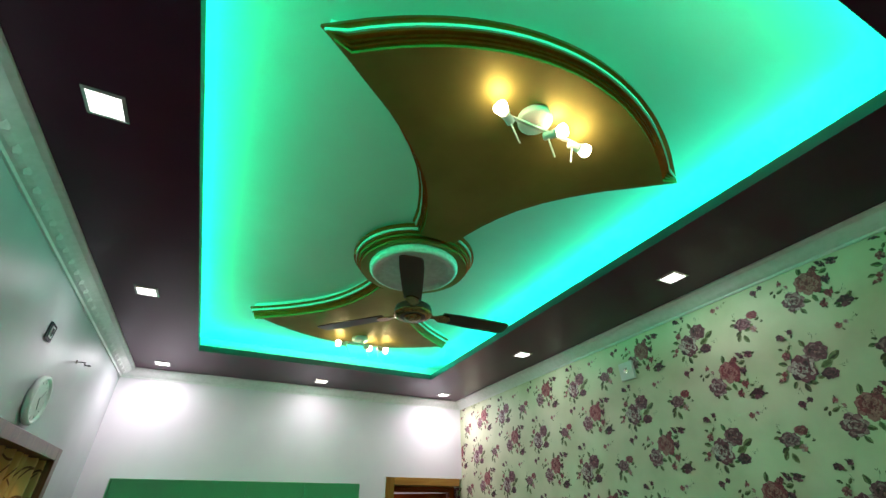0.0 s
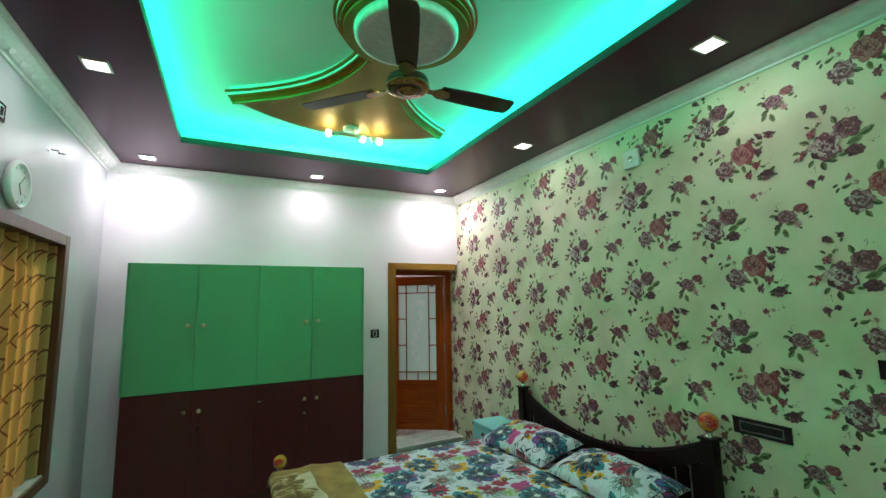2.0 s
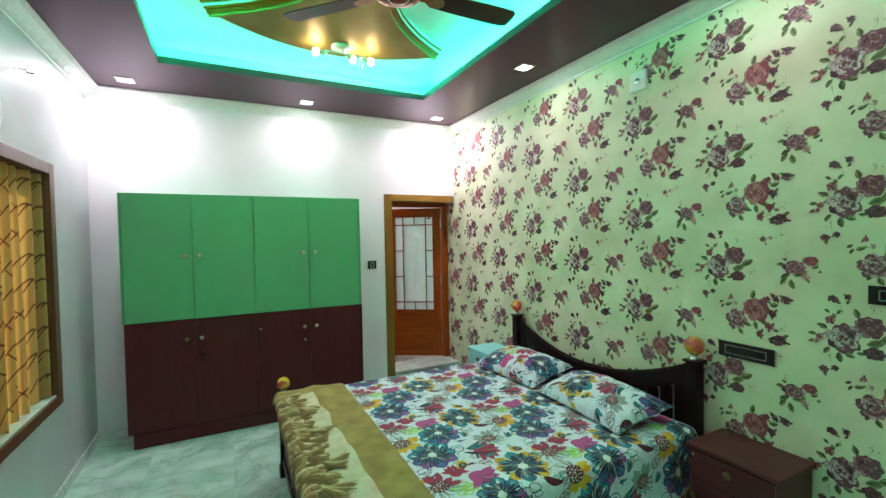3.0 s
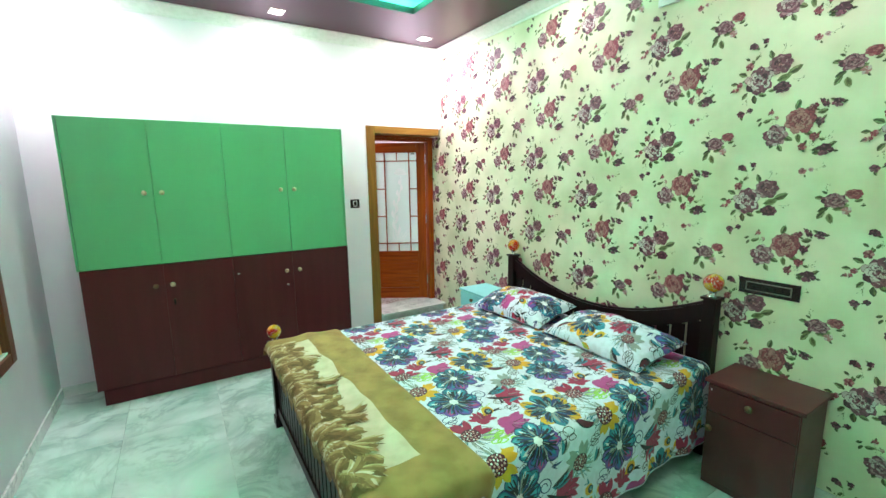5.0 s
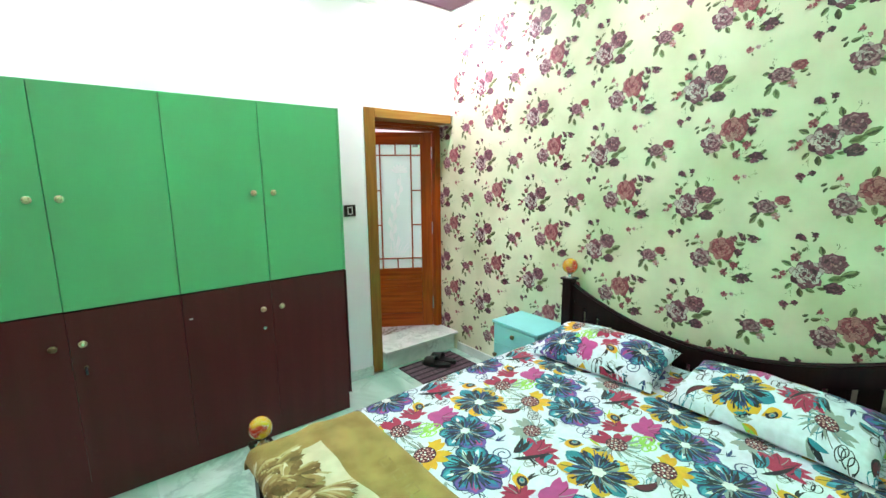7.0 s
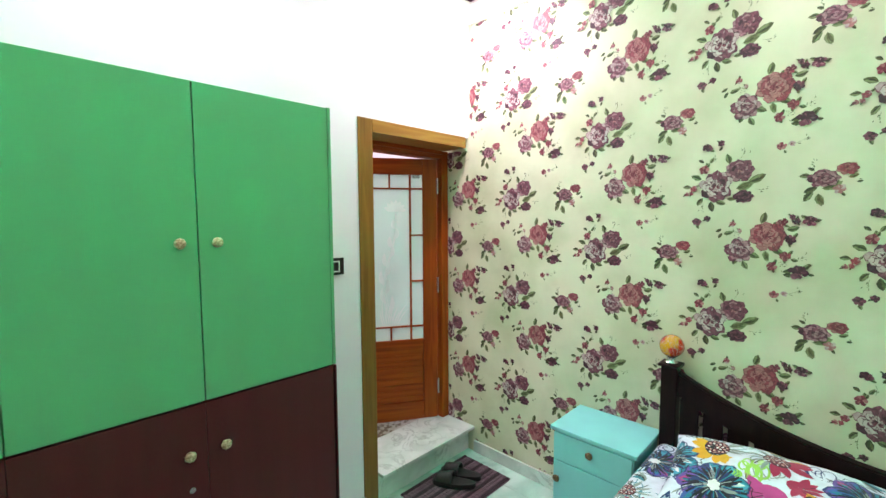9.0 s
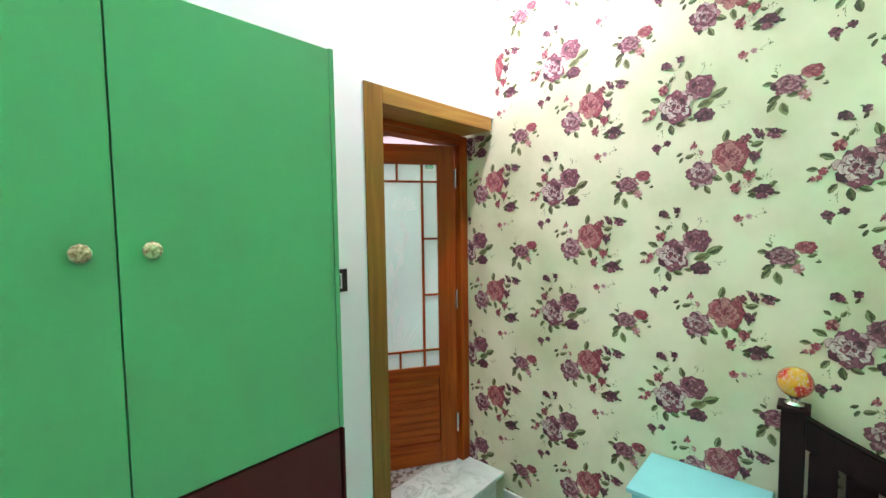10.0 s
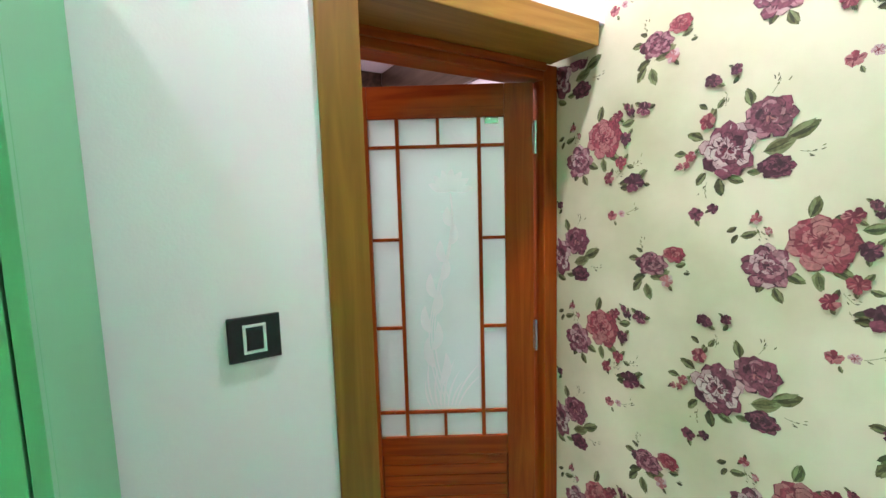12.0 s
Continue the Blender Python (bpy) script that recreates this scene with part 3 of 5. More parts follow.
def blade_outline(side, inset):
    right = [(w - inset, d + (inset * 0.4 if i == len(HALF) - 1 else 0)) for i, (d, w) in enumerate(HALF)]
    arc = []
    for k in range(1, 24):
        a = k / 24
        u = 0.85 - 1.7 * a
        arc.append((u * (1 - inset / 0.85), 1.22 + 0.31 * (1 - (u / 0.85) ** 2) - inset))
    left = [(-w, d) for w, d in reversed(right)]
    return [(u, v * side) for u, v in right + arc + left]


medallion = structure("ceiling_medallion", lathe(bmesh.new(), [(0.30, MZ + 0.004), (0.30, ZT)], Matrix.Translation((MX, MY, 0)), 48), GOLD, "gold painted ceiling panel shaped like two axe blades")
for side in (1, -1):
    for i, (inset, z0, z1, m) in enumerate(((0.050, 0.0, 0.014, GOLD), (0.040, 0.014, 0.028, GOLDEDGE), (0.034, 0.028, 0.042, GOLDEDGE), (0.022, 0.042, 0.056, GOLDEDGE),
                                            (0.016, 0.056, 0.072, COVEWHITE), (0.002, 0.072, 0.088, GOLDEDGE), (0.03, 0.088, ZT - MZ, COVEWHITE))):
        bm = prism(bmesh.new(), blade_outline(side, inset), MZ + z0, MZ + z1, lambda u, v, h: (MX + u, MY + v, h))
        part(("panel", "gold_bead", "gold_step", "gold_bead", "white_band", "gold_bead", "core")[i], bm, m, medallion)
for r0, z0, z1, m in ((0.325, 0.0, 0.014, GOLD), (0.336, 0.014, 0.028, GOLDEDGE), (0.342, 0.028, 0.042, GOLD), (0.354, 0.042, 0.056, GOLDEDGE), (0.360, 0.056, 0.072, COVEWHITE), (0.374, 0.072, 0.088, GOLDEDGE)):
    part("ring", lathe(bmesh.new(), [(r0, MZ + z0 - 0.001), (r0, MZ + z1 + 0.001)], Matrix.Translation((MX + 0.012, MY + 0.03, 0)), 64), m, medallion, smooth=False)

bm = lathe(bmesh.new(), [(0.06, 3.150), (0.10, 3.158), (0.16, 3.164), (0.20, 3.166), (0.222, 3.160), (0.232, 3.150), (0.246, 3.147), (0.258, 3.152), (0.266, 3.164), (0.268, MZ - 0.001)],
           Matrix.Translation((MX, MY, 0)), 72, lambda a, r: 1.0 + (0.02 * math.sin(18 * a) if 0.08 < r < 0.21 else 0.0))
single("ceiling_rose", bm, ROSEWHITE, "round white plaster ceiling rose around the fan rod", "ceiling rose", smooth=True)

FZ, FX, FY = 2.80, 0.915, 2.27
fan = thing("ceiling_fan", (FX, FY, FZ), "dark brown three-blade ceiling fan with copper trim", "ceiling fan")
FM = Matrix.Translation((FX, FY, 0))
part("downrod", lathe(bmesh.new(), [(0.012, FZ + 0.10), (0.012, 3.151)], FM, 12), FANBROWN, fan, smooth=True)
part("canopy", lathe(bmesh.new(), [(0.020, 3.075), (0.045, 3.10), (0.055, 3.149)], FM, 24), FANBROWN, fan, smooth=True)
part("motor", lathe(bmesh.new(), [(0.03, FZ + 0.018), (0.07, FZ + 0.020), (0.098, FZ + 0.035), (0.104, FZ + 0.055), (0.098, FZ + 0.075), (0.06, FZ + 0.10), (0.022, FZ + 0.125)], FM, 32), FANBROWN, fan, smooth=True)
part("trim_ring", lathe(bmesh.new(), [(0.088, FZ + 0.020), (0.103, FZ + 0.028), (0.107, FZ + 0.036), (0.1, FZ + 0.042)], FM, 32), FANGOLD, fan, "copper trim ring", smooth=True)
part("hub_cap", lathe(bmesh.new(), [(0.012, FZ), (0.03, FZ + 0.003), (0.045, FZ + 0.010), (0.052, FZ + 0.020)], FM, 24), FANGOLD, fan, "copper hub cap", smooth=True)
for deg in (-113, -1, 133):
    R = FM @ Matrix.Translation((0, 0, FZ + 0.042)) @ Euler((0, 0, radians(deg))).to_matrix().to_4x4() @ Euler((radians(-10), 0, 0)).to_matrix().to_4x4()
    outline = [(0.17, -0.046), (0.30, -0.054), (0.50, -0.060), (0.575, -0.058), (0.590, -0.045), (0.594, 0.0), (0.590, 0.042), (0.575, 0.052), (0.50, 0.056), (0.30, 0.051), (0.17, 0.044)]
    blade = part("blade", prism(bmesh.new(), outline, 0.0, 0.006, lambda u, v, h: R @ Vector((u, v, h))), FANBROWN, fan)
    arm = [(0.085, -0.016), (0.13, -0.012), (0.165, -0.036), (0.205, -0.032), (0.225, 0.0), (0.205, 0.032), (0.165, 0.036), (0.13, 0.012), (0.085, 0.016)]
    part("blade_arm", prism(bmesh.new(), arm, -0.008, -0.0005, lambda u, v, h: R @ Vector((u, v, h))), FANGOLD, blade, "copper blade arm")


def spot_bar(side):
    x0, y0 = (0.925, MY + side * 1.262) if side < 0 else (1.0, MY + 1.30)
    spot = thing("spotlight_bar", (x0, y0, MZ), "white three-bulb spotlight bar lit on the gold ceiling panel", "ceiling light", "spotlight bars")
    part("base_plate", lathe(bmesh.new(), [(0.058, MZ - 0.028), (0.066, MZ - 0.022), (0.066, MZ - 0.0005)], Matrix.Translation((x0, y0, 0)), 32), CREAMPL, spot, smooth=True)
    part("stem", lathe(bmesh.new(), [(0.009, MZ - 0.046), (0.009, MZ - 0.0285)], Matrix.Translation((x0 + 0.02, y0, 0)), 12), CREAMPL, spot, smooth=True)
    part("bar", solid(x0 - 0.125, x0 + 0.195, y0 - 0.007, y0 + 0.007, MZ - 0.058, MZ - 0.0465, 0.003), CREAMPL, spot)
    for dx, out, lean in ((-0.125, (-0.80, 0.42 * side, 0.15), 0.045), (0.055, (0.62, 0.60 * side, 0.12), 0.03), (0.175, (1.0, 0.05 * side, -0.10), -0.015)):
        m = Matrix.Translation((x0 + dx, y0, MZ - 0.070)) @ Vector(out).to_track_quat("Z", "Y").to_matrix().to_4x4()
        head = part("spot_head", lathe(bmesh.new(), [(0.012, -0.020), (0.016, -0.016), (0.016, 0.020), (0.0185, 0.022), (0.0185, 0.030)], m, 18), CREAMPL, spot, smooth=True)
        part("bulb", lathe(bmesh.new(), [(0.012, 0.0305), (0.020, 0.040), (0.0255, 0.056), (0.026, 0.066), (0.019, 0.073), (0.006, 0.075)], m, 18), BULB, head, "lit warm bulb", smooth=True)
        tip = m @ Vector((0, 0, -0.004))
        part("handle", tube(bmesh.new(), [tip, tip + Vector((lean, -0.012 * side, -0.088))], 0.0035, 8), CREAMPL, head)


spot_bar(-1)
spot_bar(1)

light = thing("downlight", (DOWNLIGHTS[0][0], DOWNLIGHTS[0][1], ZC), "square recessed LED downlight, lit, in the maroon ceiling border", "downlight", "recessed downlights")
lx, ly = DOWNLIGHTS[0]
bm = bmesh.new()
rect_loops(bm, [(lx - h, lx + h, ly - h, ly + h, zz) for h, zz in ((0.066, ZC - 0.0005), (0.065, ZC - 0.006), (0.052, ZC - 0.009), (0.051, ZC - 0.002))])
part("frame", bm, CHROME, light)
part("diffuser", solid(lx - 0.051, lx + 0.051, ly - 0.051, ly + 0.051, ZC - 0.004, ZC - 0.001), LEDPANEL, light, "lit white diffuser")
for ax, ay in DOWNLIGHTS[1:]:
    copy_thing(light, pose(ax, ay, ZC))

# ---- wardrobe ----
WX0, WX1, WYF, WSP, WTOP = -0.592, 1.452, 4.873, 1.076, 2.185
wardrobe = thing("wardrobe", (0.43, 5.05, 0), "built-in wardrobe with green upper and dark brown lower doors", "wardrobe")
part("upper_body", solid(WX0, WX1, WYF + 0.002, YF - 0.003, WSP, WTOP, 0.002), GREENLAM, wardrobe)
part("lower_body", solid(WX0 + 0.012, WX1 + 0.003, WYF + 0.002, YF - 0.003, 0.128, WSP - 0.001, 0.002), BROWNLAM, wardrobe)
part("plinth", solid(-0.545, 1.44, WYF - 0.002, YF - 0.013, 0.001, 0.127, 0.002), BROWNLAM, wardrobe)
EDGES = [-0.574, -0.066, 0.434, 0.928, 1.4364]
for x0, x1 in ((WX0, -0.5765), (1.4372, WX1)):
    part("end_strip", solid(x0, x1, WYF - 0.0155, WYF + 0.0015, WSP + 0.004, WTOP - 0.002, 0.001), GREENLAM, wardrobe)
    part("end_strip", solid(x0 + 0.012, x1 + 0.003, WYF - 0.0155, WYF + 0.0015, 0.130, WSP - 0.003, 0.001), BROWNLAM, wardrobe)
for row, (h0, h1, m) in enumerate(((WSP + 0.004, WTOP - 0.006, GREENLAM), (0.134, WSP - 0.004, BROWNLAM))):
    for k in range(4):
        gap = 0.0018 if row == 0 else 0.0006
        x0, x1 = EDGES[k] + gap, EDGES[k + 1] - gap
        leaf_door = part("door", solid(x0, x1, WYF - 0.016, WYF + 0.0015, h0, h1, 0.0015), m, wardrobe)
        kx = (-0.126, -0.012, 0.868, 0.984)[k]
        kz = 1.637 if row == 0 else 0.906
        km = Matrix.Translation((kx, WYF - 0.016, kz)) @ Euler((radians(90), 0, 0)).to_matrix().to_4x4()
        worn = row == 1 and k == 0
        part("knob", lathe(bmesh.new(), [(0.008, 0.0), (0.008, 0.010), (0.014, 0.013), (0.0185, 0.021), (0.016, 0.029), (0.008, 0.033)], km, 20, lambda a, r: 1 + 0.04 * math.sin(9 * a)),
             DULLBRASS if worn else BRASS, leaf_door, "ornate round brass knob", smooth=True)
        if row == 1 and k in (1, 2):
            lm = Matrix.Translation((kx + (0.0 if k == 1 else 0.006), WYF - 0.016, 0.775)) @ Euler((radians(90), 0, 0)).to_matrix().to_4x4()
            lock = part("lock", lathe(bmesh.new(), [(0.010, 0.0), (0.010, 0.003), (0.006, 0.005)], lm, 16), DULLBRASS if k == 1 else CHROME, leaf_door, "small dark brass lock" if k == 1 else "small steel lock")
            if k == 1:
                part("key", solid(kx - 0.006, kx + 0.006, WYF - 0.036, WYF - 0.032, 0.738, 0.784, 0.001), BLACK, lock, "key with a dark bow")
        if row == 1 and k == 2:
            part("scratch_plate", solid(0.462, 0.482, WYF - 0.0175, WYF - 0.0165, 0.921, 0.928), WHITEPL, leaf_door, "small pale chip")

# ---- window and curtain ----
window = structure("window_1", solid(XL - 0.20, XL + 0.012, WY1 - 0.085, WY1, WZ0, WZ1, 0.004), WINDOWWOOD, "brown wooden window frame")
part("window_frame", solid(XL - 0.20, XL + 0.012, WY0, WY0 + 0.085, WZ0, WZ1, 0.004), WINDOWWOOD, window)
part("window_head", solid(XL - 0.20, XL + 0.0118, WY0 + 0.085, WY1 - 0.085, WZ1 - 0.075, WZ1, 0.004), WINDOWWOOD, window)
part("window_foot", solid(XL - 0.20, XL + 0.0118, WY0 + 0.085, WY1 - 0.085, WZ0, WZ0 + 0.070, 0.004), WINDOWWOOD, window)
part("window_sill", solid(XL - 0.19, XL - 0.002, WY0 + 0.0852, WY1 - 0.0852, WZ0 + 0.070, WZ0 + 0.082, 0.002), MARBLE, window, "green marble sill")
for y0, y1 in ((WY0 + 0.085, 3.50), (3.51, WY1 - 0.085)):
    pane = part("pane", solid(XL - 0.182, XL - 0.177, y0 + 0.04, y1 - 0.04, WZ0 + 0.12, WZ1 - 0.115), PANE, window)
    pane.visible_shadow = False
    bm = bmesh.new()
    box(bm, XL - 0.195, XL - 0.165, y0, y0 + 0.04, WZ0 + 0.082, WZ1 - 0.076)
    box(bm, XL - 0.195, XL - 0.165, y1 - 0.04, y1, WZ0 + 0.082, WZ1 - 0.076)
    box(bm, XL - 0.195, XL - 0.165, y0 + 0.04, y1 - 0.04, WZ0 + 0.082, WZ0 + 0.12)
    box(bm, XL - 0.195, XL - 0.165, y0 + 0.04, y1 - 0.04, WZ1 - 0.115, WZ1 - 0.076)
    part("sash", bm, WINDOWWOOD, window)

curtain = thing("curtain", (XL - 0.08, 3.5, WZ1 - 0.08), "gold curtain with brown wavy lines, drawn across the window", "curtain")
bm = bmesh.new()
uvl = bm.loops.layers.uv.new("uv")
cols, rows_n = 240, 24
grid, us = [], []
u = 0.0
prev = None
for i in range(cols + 1):
    yy = WY0 + 0.10 + (WY1 - 0.19 - WY0 - 0.005) * i / cols
    ph = yy * 2 * math.pi / 0.145 + 0.9 * math.sin(yy * 7.0)
    col = []
    for j in range(rows_n + 1):
        t = j / rows_n
        amp = 0.054 + 0.008 * t
        zz = WZ1 - 0.082 - t * (WZ1 - WZ0 - 0.178 - 0.012 * math.sin(ph * 0.5))
        col.append(Vector((XL - 0.085 + amp * math.sin(ph + 0.5 * t * math.sin(yy * 11)) + 0.010 * math.sin(ph * 2.3), yy + 0.012 * t * math.sin(yy * 13), zz)))
    if prev is not None:
        u += (Vector(col[0][:2]) - Vector(prev[0][:2])).length
    us.append(u)
    grid.append([bm.verts.new(p) for p in col])
    prev = col
for i in range(cols):
    for j in range(rows_n):
        f = bm.faces.new((grid[i][j], grid[i + 1][j], grid[i + 1][j + 1], grid[i][j + 1]))
        for loop, (a, b) in zip(f.loops, ((i, j), (i + 1, j), (i + 1, j + 1), (i, j + 1))):
            loop[uvl].uv = (us[a], 1.4 * (1 - b / rows_n))
part("cloth", bm, CURTAIN, curtain, smooth=True)
part("curtain_rod", tube(bmesh.new(), [(XL - 0.085, WY0 + 0.086, WZ1 - 0.088), (XL - 0.085, WY1 - 0.086, WZ1 - 0.088)], 0.006, 10), CHROME, curtain, "thin steel rod")

# ---- wall fittings ----
def switch_plate(name, origin, along, normal, w, h, modules, label):
    o, a, n = Vector(origin), Vector(along), Vector(normal)
    up = Vector((0, 0, 1))
    sw = thing(name, o, label, "switch", "black switch plates")

    def slab(nm, c0, c1, z0, z1, d0, d1, m, bev, lab=""):
        bm = solid(c0, c1, d0, d1, z0, z1, bev)
        for v in bm.verts:
            v.co = o + a * v.co.x + n * v.co.y + up * v.co.z
        return part(nm, bm, m, sw, lab)
    slab("plate", -w / 2, w / 2, -h / 2, h / 2, 0.0005, 0.010, BLACK, 0.002)
    iw, ih = w / 2 - 0.030 if modules < 3 else w / 2 - 0.035, h / 2 - 0.018 if modules > 2 else h / 2 - 0.016
    if modules == 1:
        iw = 0.022
    for c0, c1, z0, z1 in ((-iw, iw, ih - 0.006, ih), (-iw, iw, -ih, -ih + 0.006), (-iw, -iw + 0.006, -ih + 0.0062, ih - 0.0062), (iw - 0.006, iw, -ih + 0.0062, ih - 0.0062)):
        slab("silver_rim", c0, c1, z0, z1, 0.0101, 0.013, SATIN if modules == 1 else DIMRIM, 0.0008, "silver rim" if modules == 1 else "dark metal rim")
    for k in range(modules):
        b0 = -iw + 0.007 + k * (2 * iw - 0.014) / modules
        slab("rocker", b0 + 0.0008, b0 + (2 * iw - 0.014) / modules - 0.0008, -ih + 0.008, ih - 0.008, 0.0101, 0.015, BLACK, 0.002)


switch_plate("light_switch", (1.692, YF, 1.460), (1, 0, 0), (0, -1, 0), 0.10, 0.092, 1, "black square switch plate with a silver rim on the white wall")
switch_plate("socket_strip", (XR, 1.848, 1.093), (0, -1, 0), (-1, 0, 0), 0.285, 0.088, 6, "long black switch strip with a dark metal rim on the wallpaper")
switch_plate("switch_panel", (XR, 1.250, 1.476), (0, -1, 0), (-1, 0, 0), 0.18, 0.084, 3, "black switch plate with a dark metal rim on the wallpaper")
switch_plate("high_switch", (XL, 3.22, 2.78), (0, 1, 0), (1, 0, 0), 0.10, 0.092, 1, "black square switch plate high on the white wall")

junction = thing("junction_box", (XR, 2.53, 2.82), "square white plastic wall box high on the wallpaper", "wall box")
part("cover", solid(XR - 0.022, XR - 0.0005, 2.466, 2.594, 2.755, 2.885, 0.004), WHITEPL, junction)
part("screw_cap", lathe(bmesh.new(), [(0.022, 0), (0.020, 0.003), (0.008, 0.004)], Matrix.Translation((XR - 0.022, 2.53, 2.82)) @ Euler((0, radians(-90), 0)).to_matrix().to_4x4(), 16), CHROME, junction)

DIALGREY = mat("grey_clock_enamel", (0.30, 0.31, 0.31), 0.4, rough_var=0.05, scale=40)
clock = thing("wall_clock", (XL, 3.45, 2.466), "round white wall clock above the window", "clock")
CM = Matrix.Translation((XL + 0.0005, 3.45, 2.466)) @ Euler((0, radians(90), 0)).to_matrix().to_4x4()
part("case", lathe(bmesh.new(), [(0.118, 0.0), (0.130, 0.010), (0.132, 0.026), (0.122, 0.038), (0.112, 0.036), (0.108, 0.024)], CM, 40), WHITEPL, clock, smooth=True)
face = part("dial", lathe(bmesh.new(), [(0.107, 0.0245), (0.107, 0.0255)], CM, 40), mat("grey_dial_card", (0.66, 0.67, 0.66), 0.5, color2=(0.6, 0.61, 0.6), scale=6), clock)
for ang, ln in ((0.5, 0.055), (2.4, 0.085)):
    d = CM.to_3x3() @ Vector((math.cos(ang), math.sin(ang), 0))
    c = CM @ Vector((0, 0, 0.028))
    part("clock_hand", tube(bmesh.new(), [c - d * 0.012, c + d * ln], 0.0018, 6), DIALGREY, face)
for k in range(12):
    a = k * math.pi / 6
    c = CM @ Vector((0.092 * math.cos(a), 0.092 * math.sin(a), 0.0262))
    d = CM.to_3x3() @ Vector((math.cos(a), math.sin(a), 0))
    part("hour_mark", tube(bmesh.new(), [c - d * 0.006, c + d * 0.006], 0.0012, 5), DIALGREY, face)

hook = thing("wall_hook", (XL, 3.87, 2.80), "bent dark wire hook in the white wall", "hook")
pts = [(XL - 0.01, 3.87, 2.80), (XL + 0.05, 3.872, 2.80)] + [(XL + 0.065 + 0.018 * math.cos(a), 3.875 + 0.018 * math.sin(a), 2.79 - 0.012 * k / 6) for k, a in enumerate([math.pi - 0.8 * i for i in range(8)])]
part("wire", tube(bmesh.new(), pts, 0.0035, 8), BLACK, hook, smooth=True)
part("wall_plug", lathe(bmesh.new(), [(0.012, 0.0005), (0.010, 0.006)], Matrix.Translation((XL, 3.87, 2.80)) @ Euler((0, radians(90), 0)).to_matrix().to_4x4(), 12), CHROME, hook)


# ---- bed ----
BX0, BX1, BY0, BY1 = 0.557, 2.72, 2.097, 3.861
bed = thing("bed", (1.64, 2.98, 0), "dark wooden bed with a curved slatted headboard and glass finials", "bed")


def bed_post(x, y, top, half, ball, br):
    post = part("post", solid(x - half, x + half, y - half, y + half, 0.0, top, 0.004), DARKWOOD, bed)
    part("post_foot", solid(x - half - 0.008, x + half + 0.008, y - half - 0.008, y + half + 0.008, 0.0, 0.07, 0.003), DARKWOOD, post)
    part("post_cap", solid(x - half - 0.012, x + half + 0.012, y - half - 0.012, y + half + 0.012, top, top + 0.016, 0.005), DARKWOOD, post)
    if ball is None:
        return
    m = Matrix.Translation((x, y, 0))
    part("finial_cup", lathe(bmesh.new(), [(0.030, top + 0.016), (0.030, top + 0.021), (0.016, top + 0.027), (0.022, ball - br + 0.006), (0.032, ball - br + 0.018)], m, 24), CHROME, post, "chrome finial cup", smooth=True)
    prof = [(max(0.002, br * math.sin(math.pi * k / 14)), ball - br * math.cos(math.pi * k / 14)) for k in range(15)]
    part("finial_ball", lathe(bmesh.new(), prof, m, 28), BALL, post, "red and yellow swirled glass ball", smooth=True)


for y in (BY0, BY1):
    bed_post(BX1, y, 0.985, 0.036, 1.085, 0.056)
    bed_post(BX0, y, 0.605 if y > 3 else 0.57, 0.034, 0.694 if y > 3 else None, 0.048)


def arc_top(y):
    return 0.742 + 0.30 * (y - 2.979) ** 2


y0, y1 = BY0 + 0.0365, BY1 - 0.0365
outline = [(y0 + (y1 - y0) * k / 32, arc_top(y0 + (y1 - y0) * k / 32)) for k in range(33)]
outline += [(y, arc_top(y) - 0.105) for y, _ in reversed(outline)]
part("arched_rail", prism(bmesh.new(), outline, BX1 - 0.020, BX1 + 0.020, lambda u, v, h: (h, u, v)), DARKWOOD, bed)
cap_line = [(BX1, y0 + (y1 - y0) * k / 32, arc_top(y0 + (y1 - y0) * k / 32) + 0.004) for k in range(33)]
part("arched_bead", tube(bmesh.new(), cap_line, 0.012, 8), DARKWOOD, bed)
n = 17
for k in range(n):
    a, b = y0 + (y1 - y0) * k / n + 0.010, y0 + (y1 - y0) * (k + 1) / n - 0.010
    ym = (a + b) / 2
    part("headboard_slat", solid(BX1 - 0.008, BX1 + 0.008, a, b, 0.34, arc_top(ym) - 0.100, 0.002), DARKWOOD, bed)
part("headboard_rail", solid(BX1 - 0.020, BX1 + 0.020, y0, y1, 0.24, 0.34, 0.003), DARKWOOD, bed)
part("footboard_rail", solid(BX0 - 0.020, BX0 + 0.020, y0, y1, 0.52, 0.585, 0.004), DARKWOOD, bed)
part("footboard_rail", solid(BX0 - 0.022, BX0 + 0.022, y0, y1, 0.085, 0.150, 0.004), DARKWOOD, bed)
n = 24
for k in range(n):
    a, b = y0 + (y1 - y0) * k / n + 0.008, y0 + (y1 - y0) * (k + 1) / n - 0.008
    part("footboard_slat", solid(BX0 - 0.011, BX0 + 0.011, a, b, 0.150, 0.520, 0.002), DARKWOOD, bed)
for y in (BY0, BY1):
    part("side_rail", solid(BX0 + 0.035, BX1 - 0.037, y - 0.015, y + 0.015, 0.22, 0.34, 0.003), DARKWOOD, bed)
single("mattress", solid(BX0 + 0.05, BX1 - 0.05, BY0 + 0.01, BY1 - 0.01, 0.341, 0.575, 0.03), cloth("mattress_ticking", (0.6, 0.6, 0.58)), "thick mattress under the bedspread", "mattress")

# ---- bedspread ----
SX0, SX1, SY0, SY1, SZ, SR = 0.605, 2.675, 2.048, 3.905, 0.603, 0.055
L1 = SZ - 0.12 - SR
L2 = SZ - 0.16 - SR
ARC = SR * math.pi / 2
FLAT = SY1 - SY0 - 2 * SR
STOT = L1 + ARC + FLAT + ARC + L2


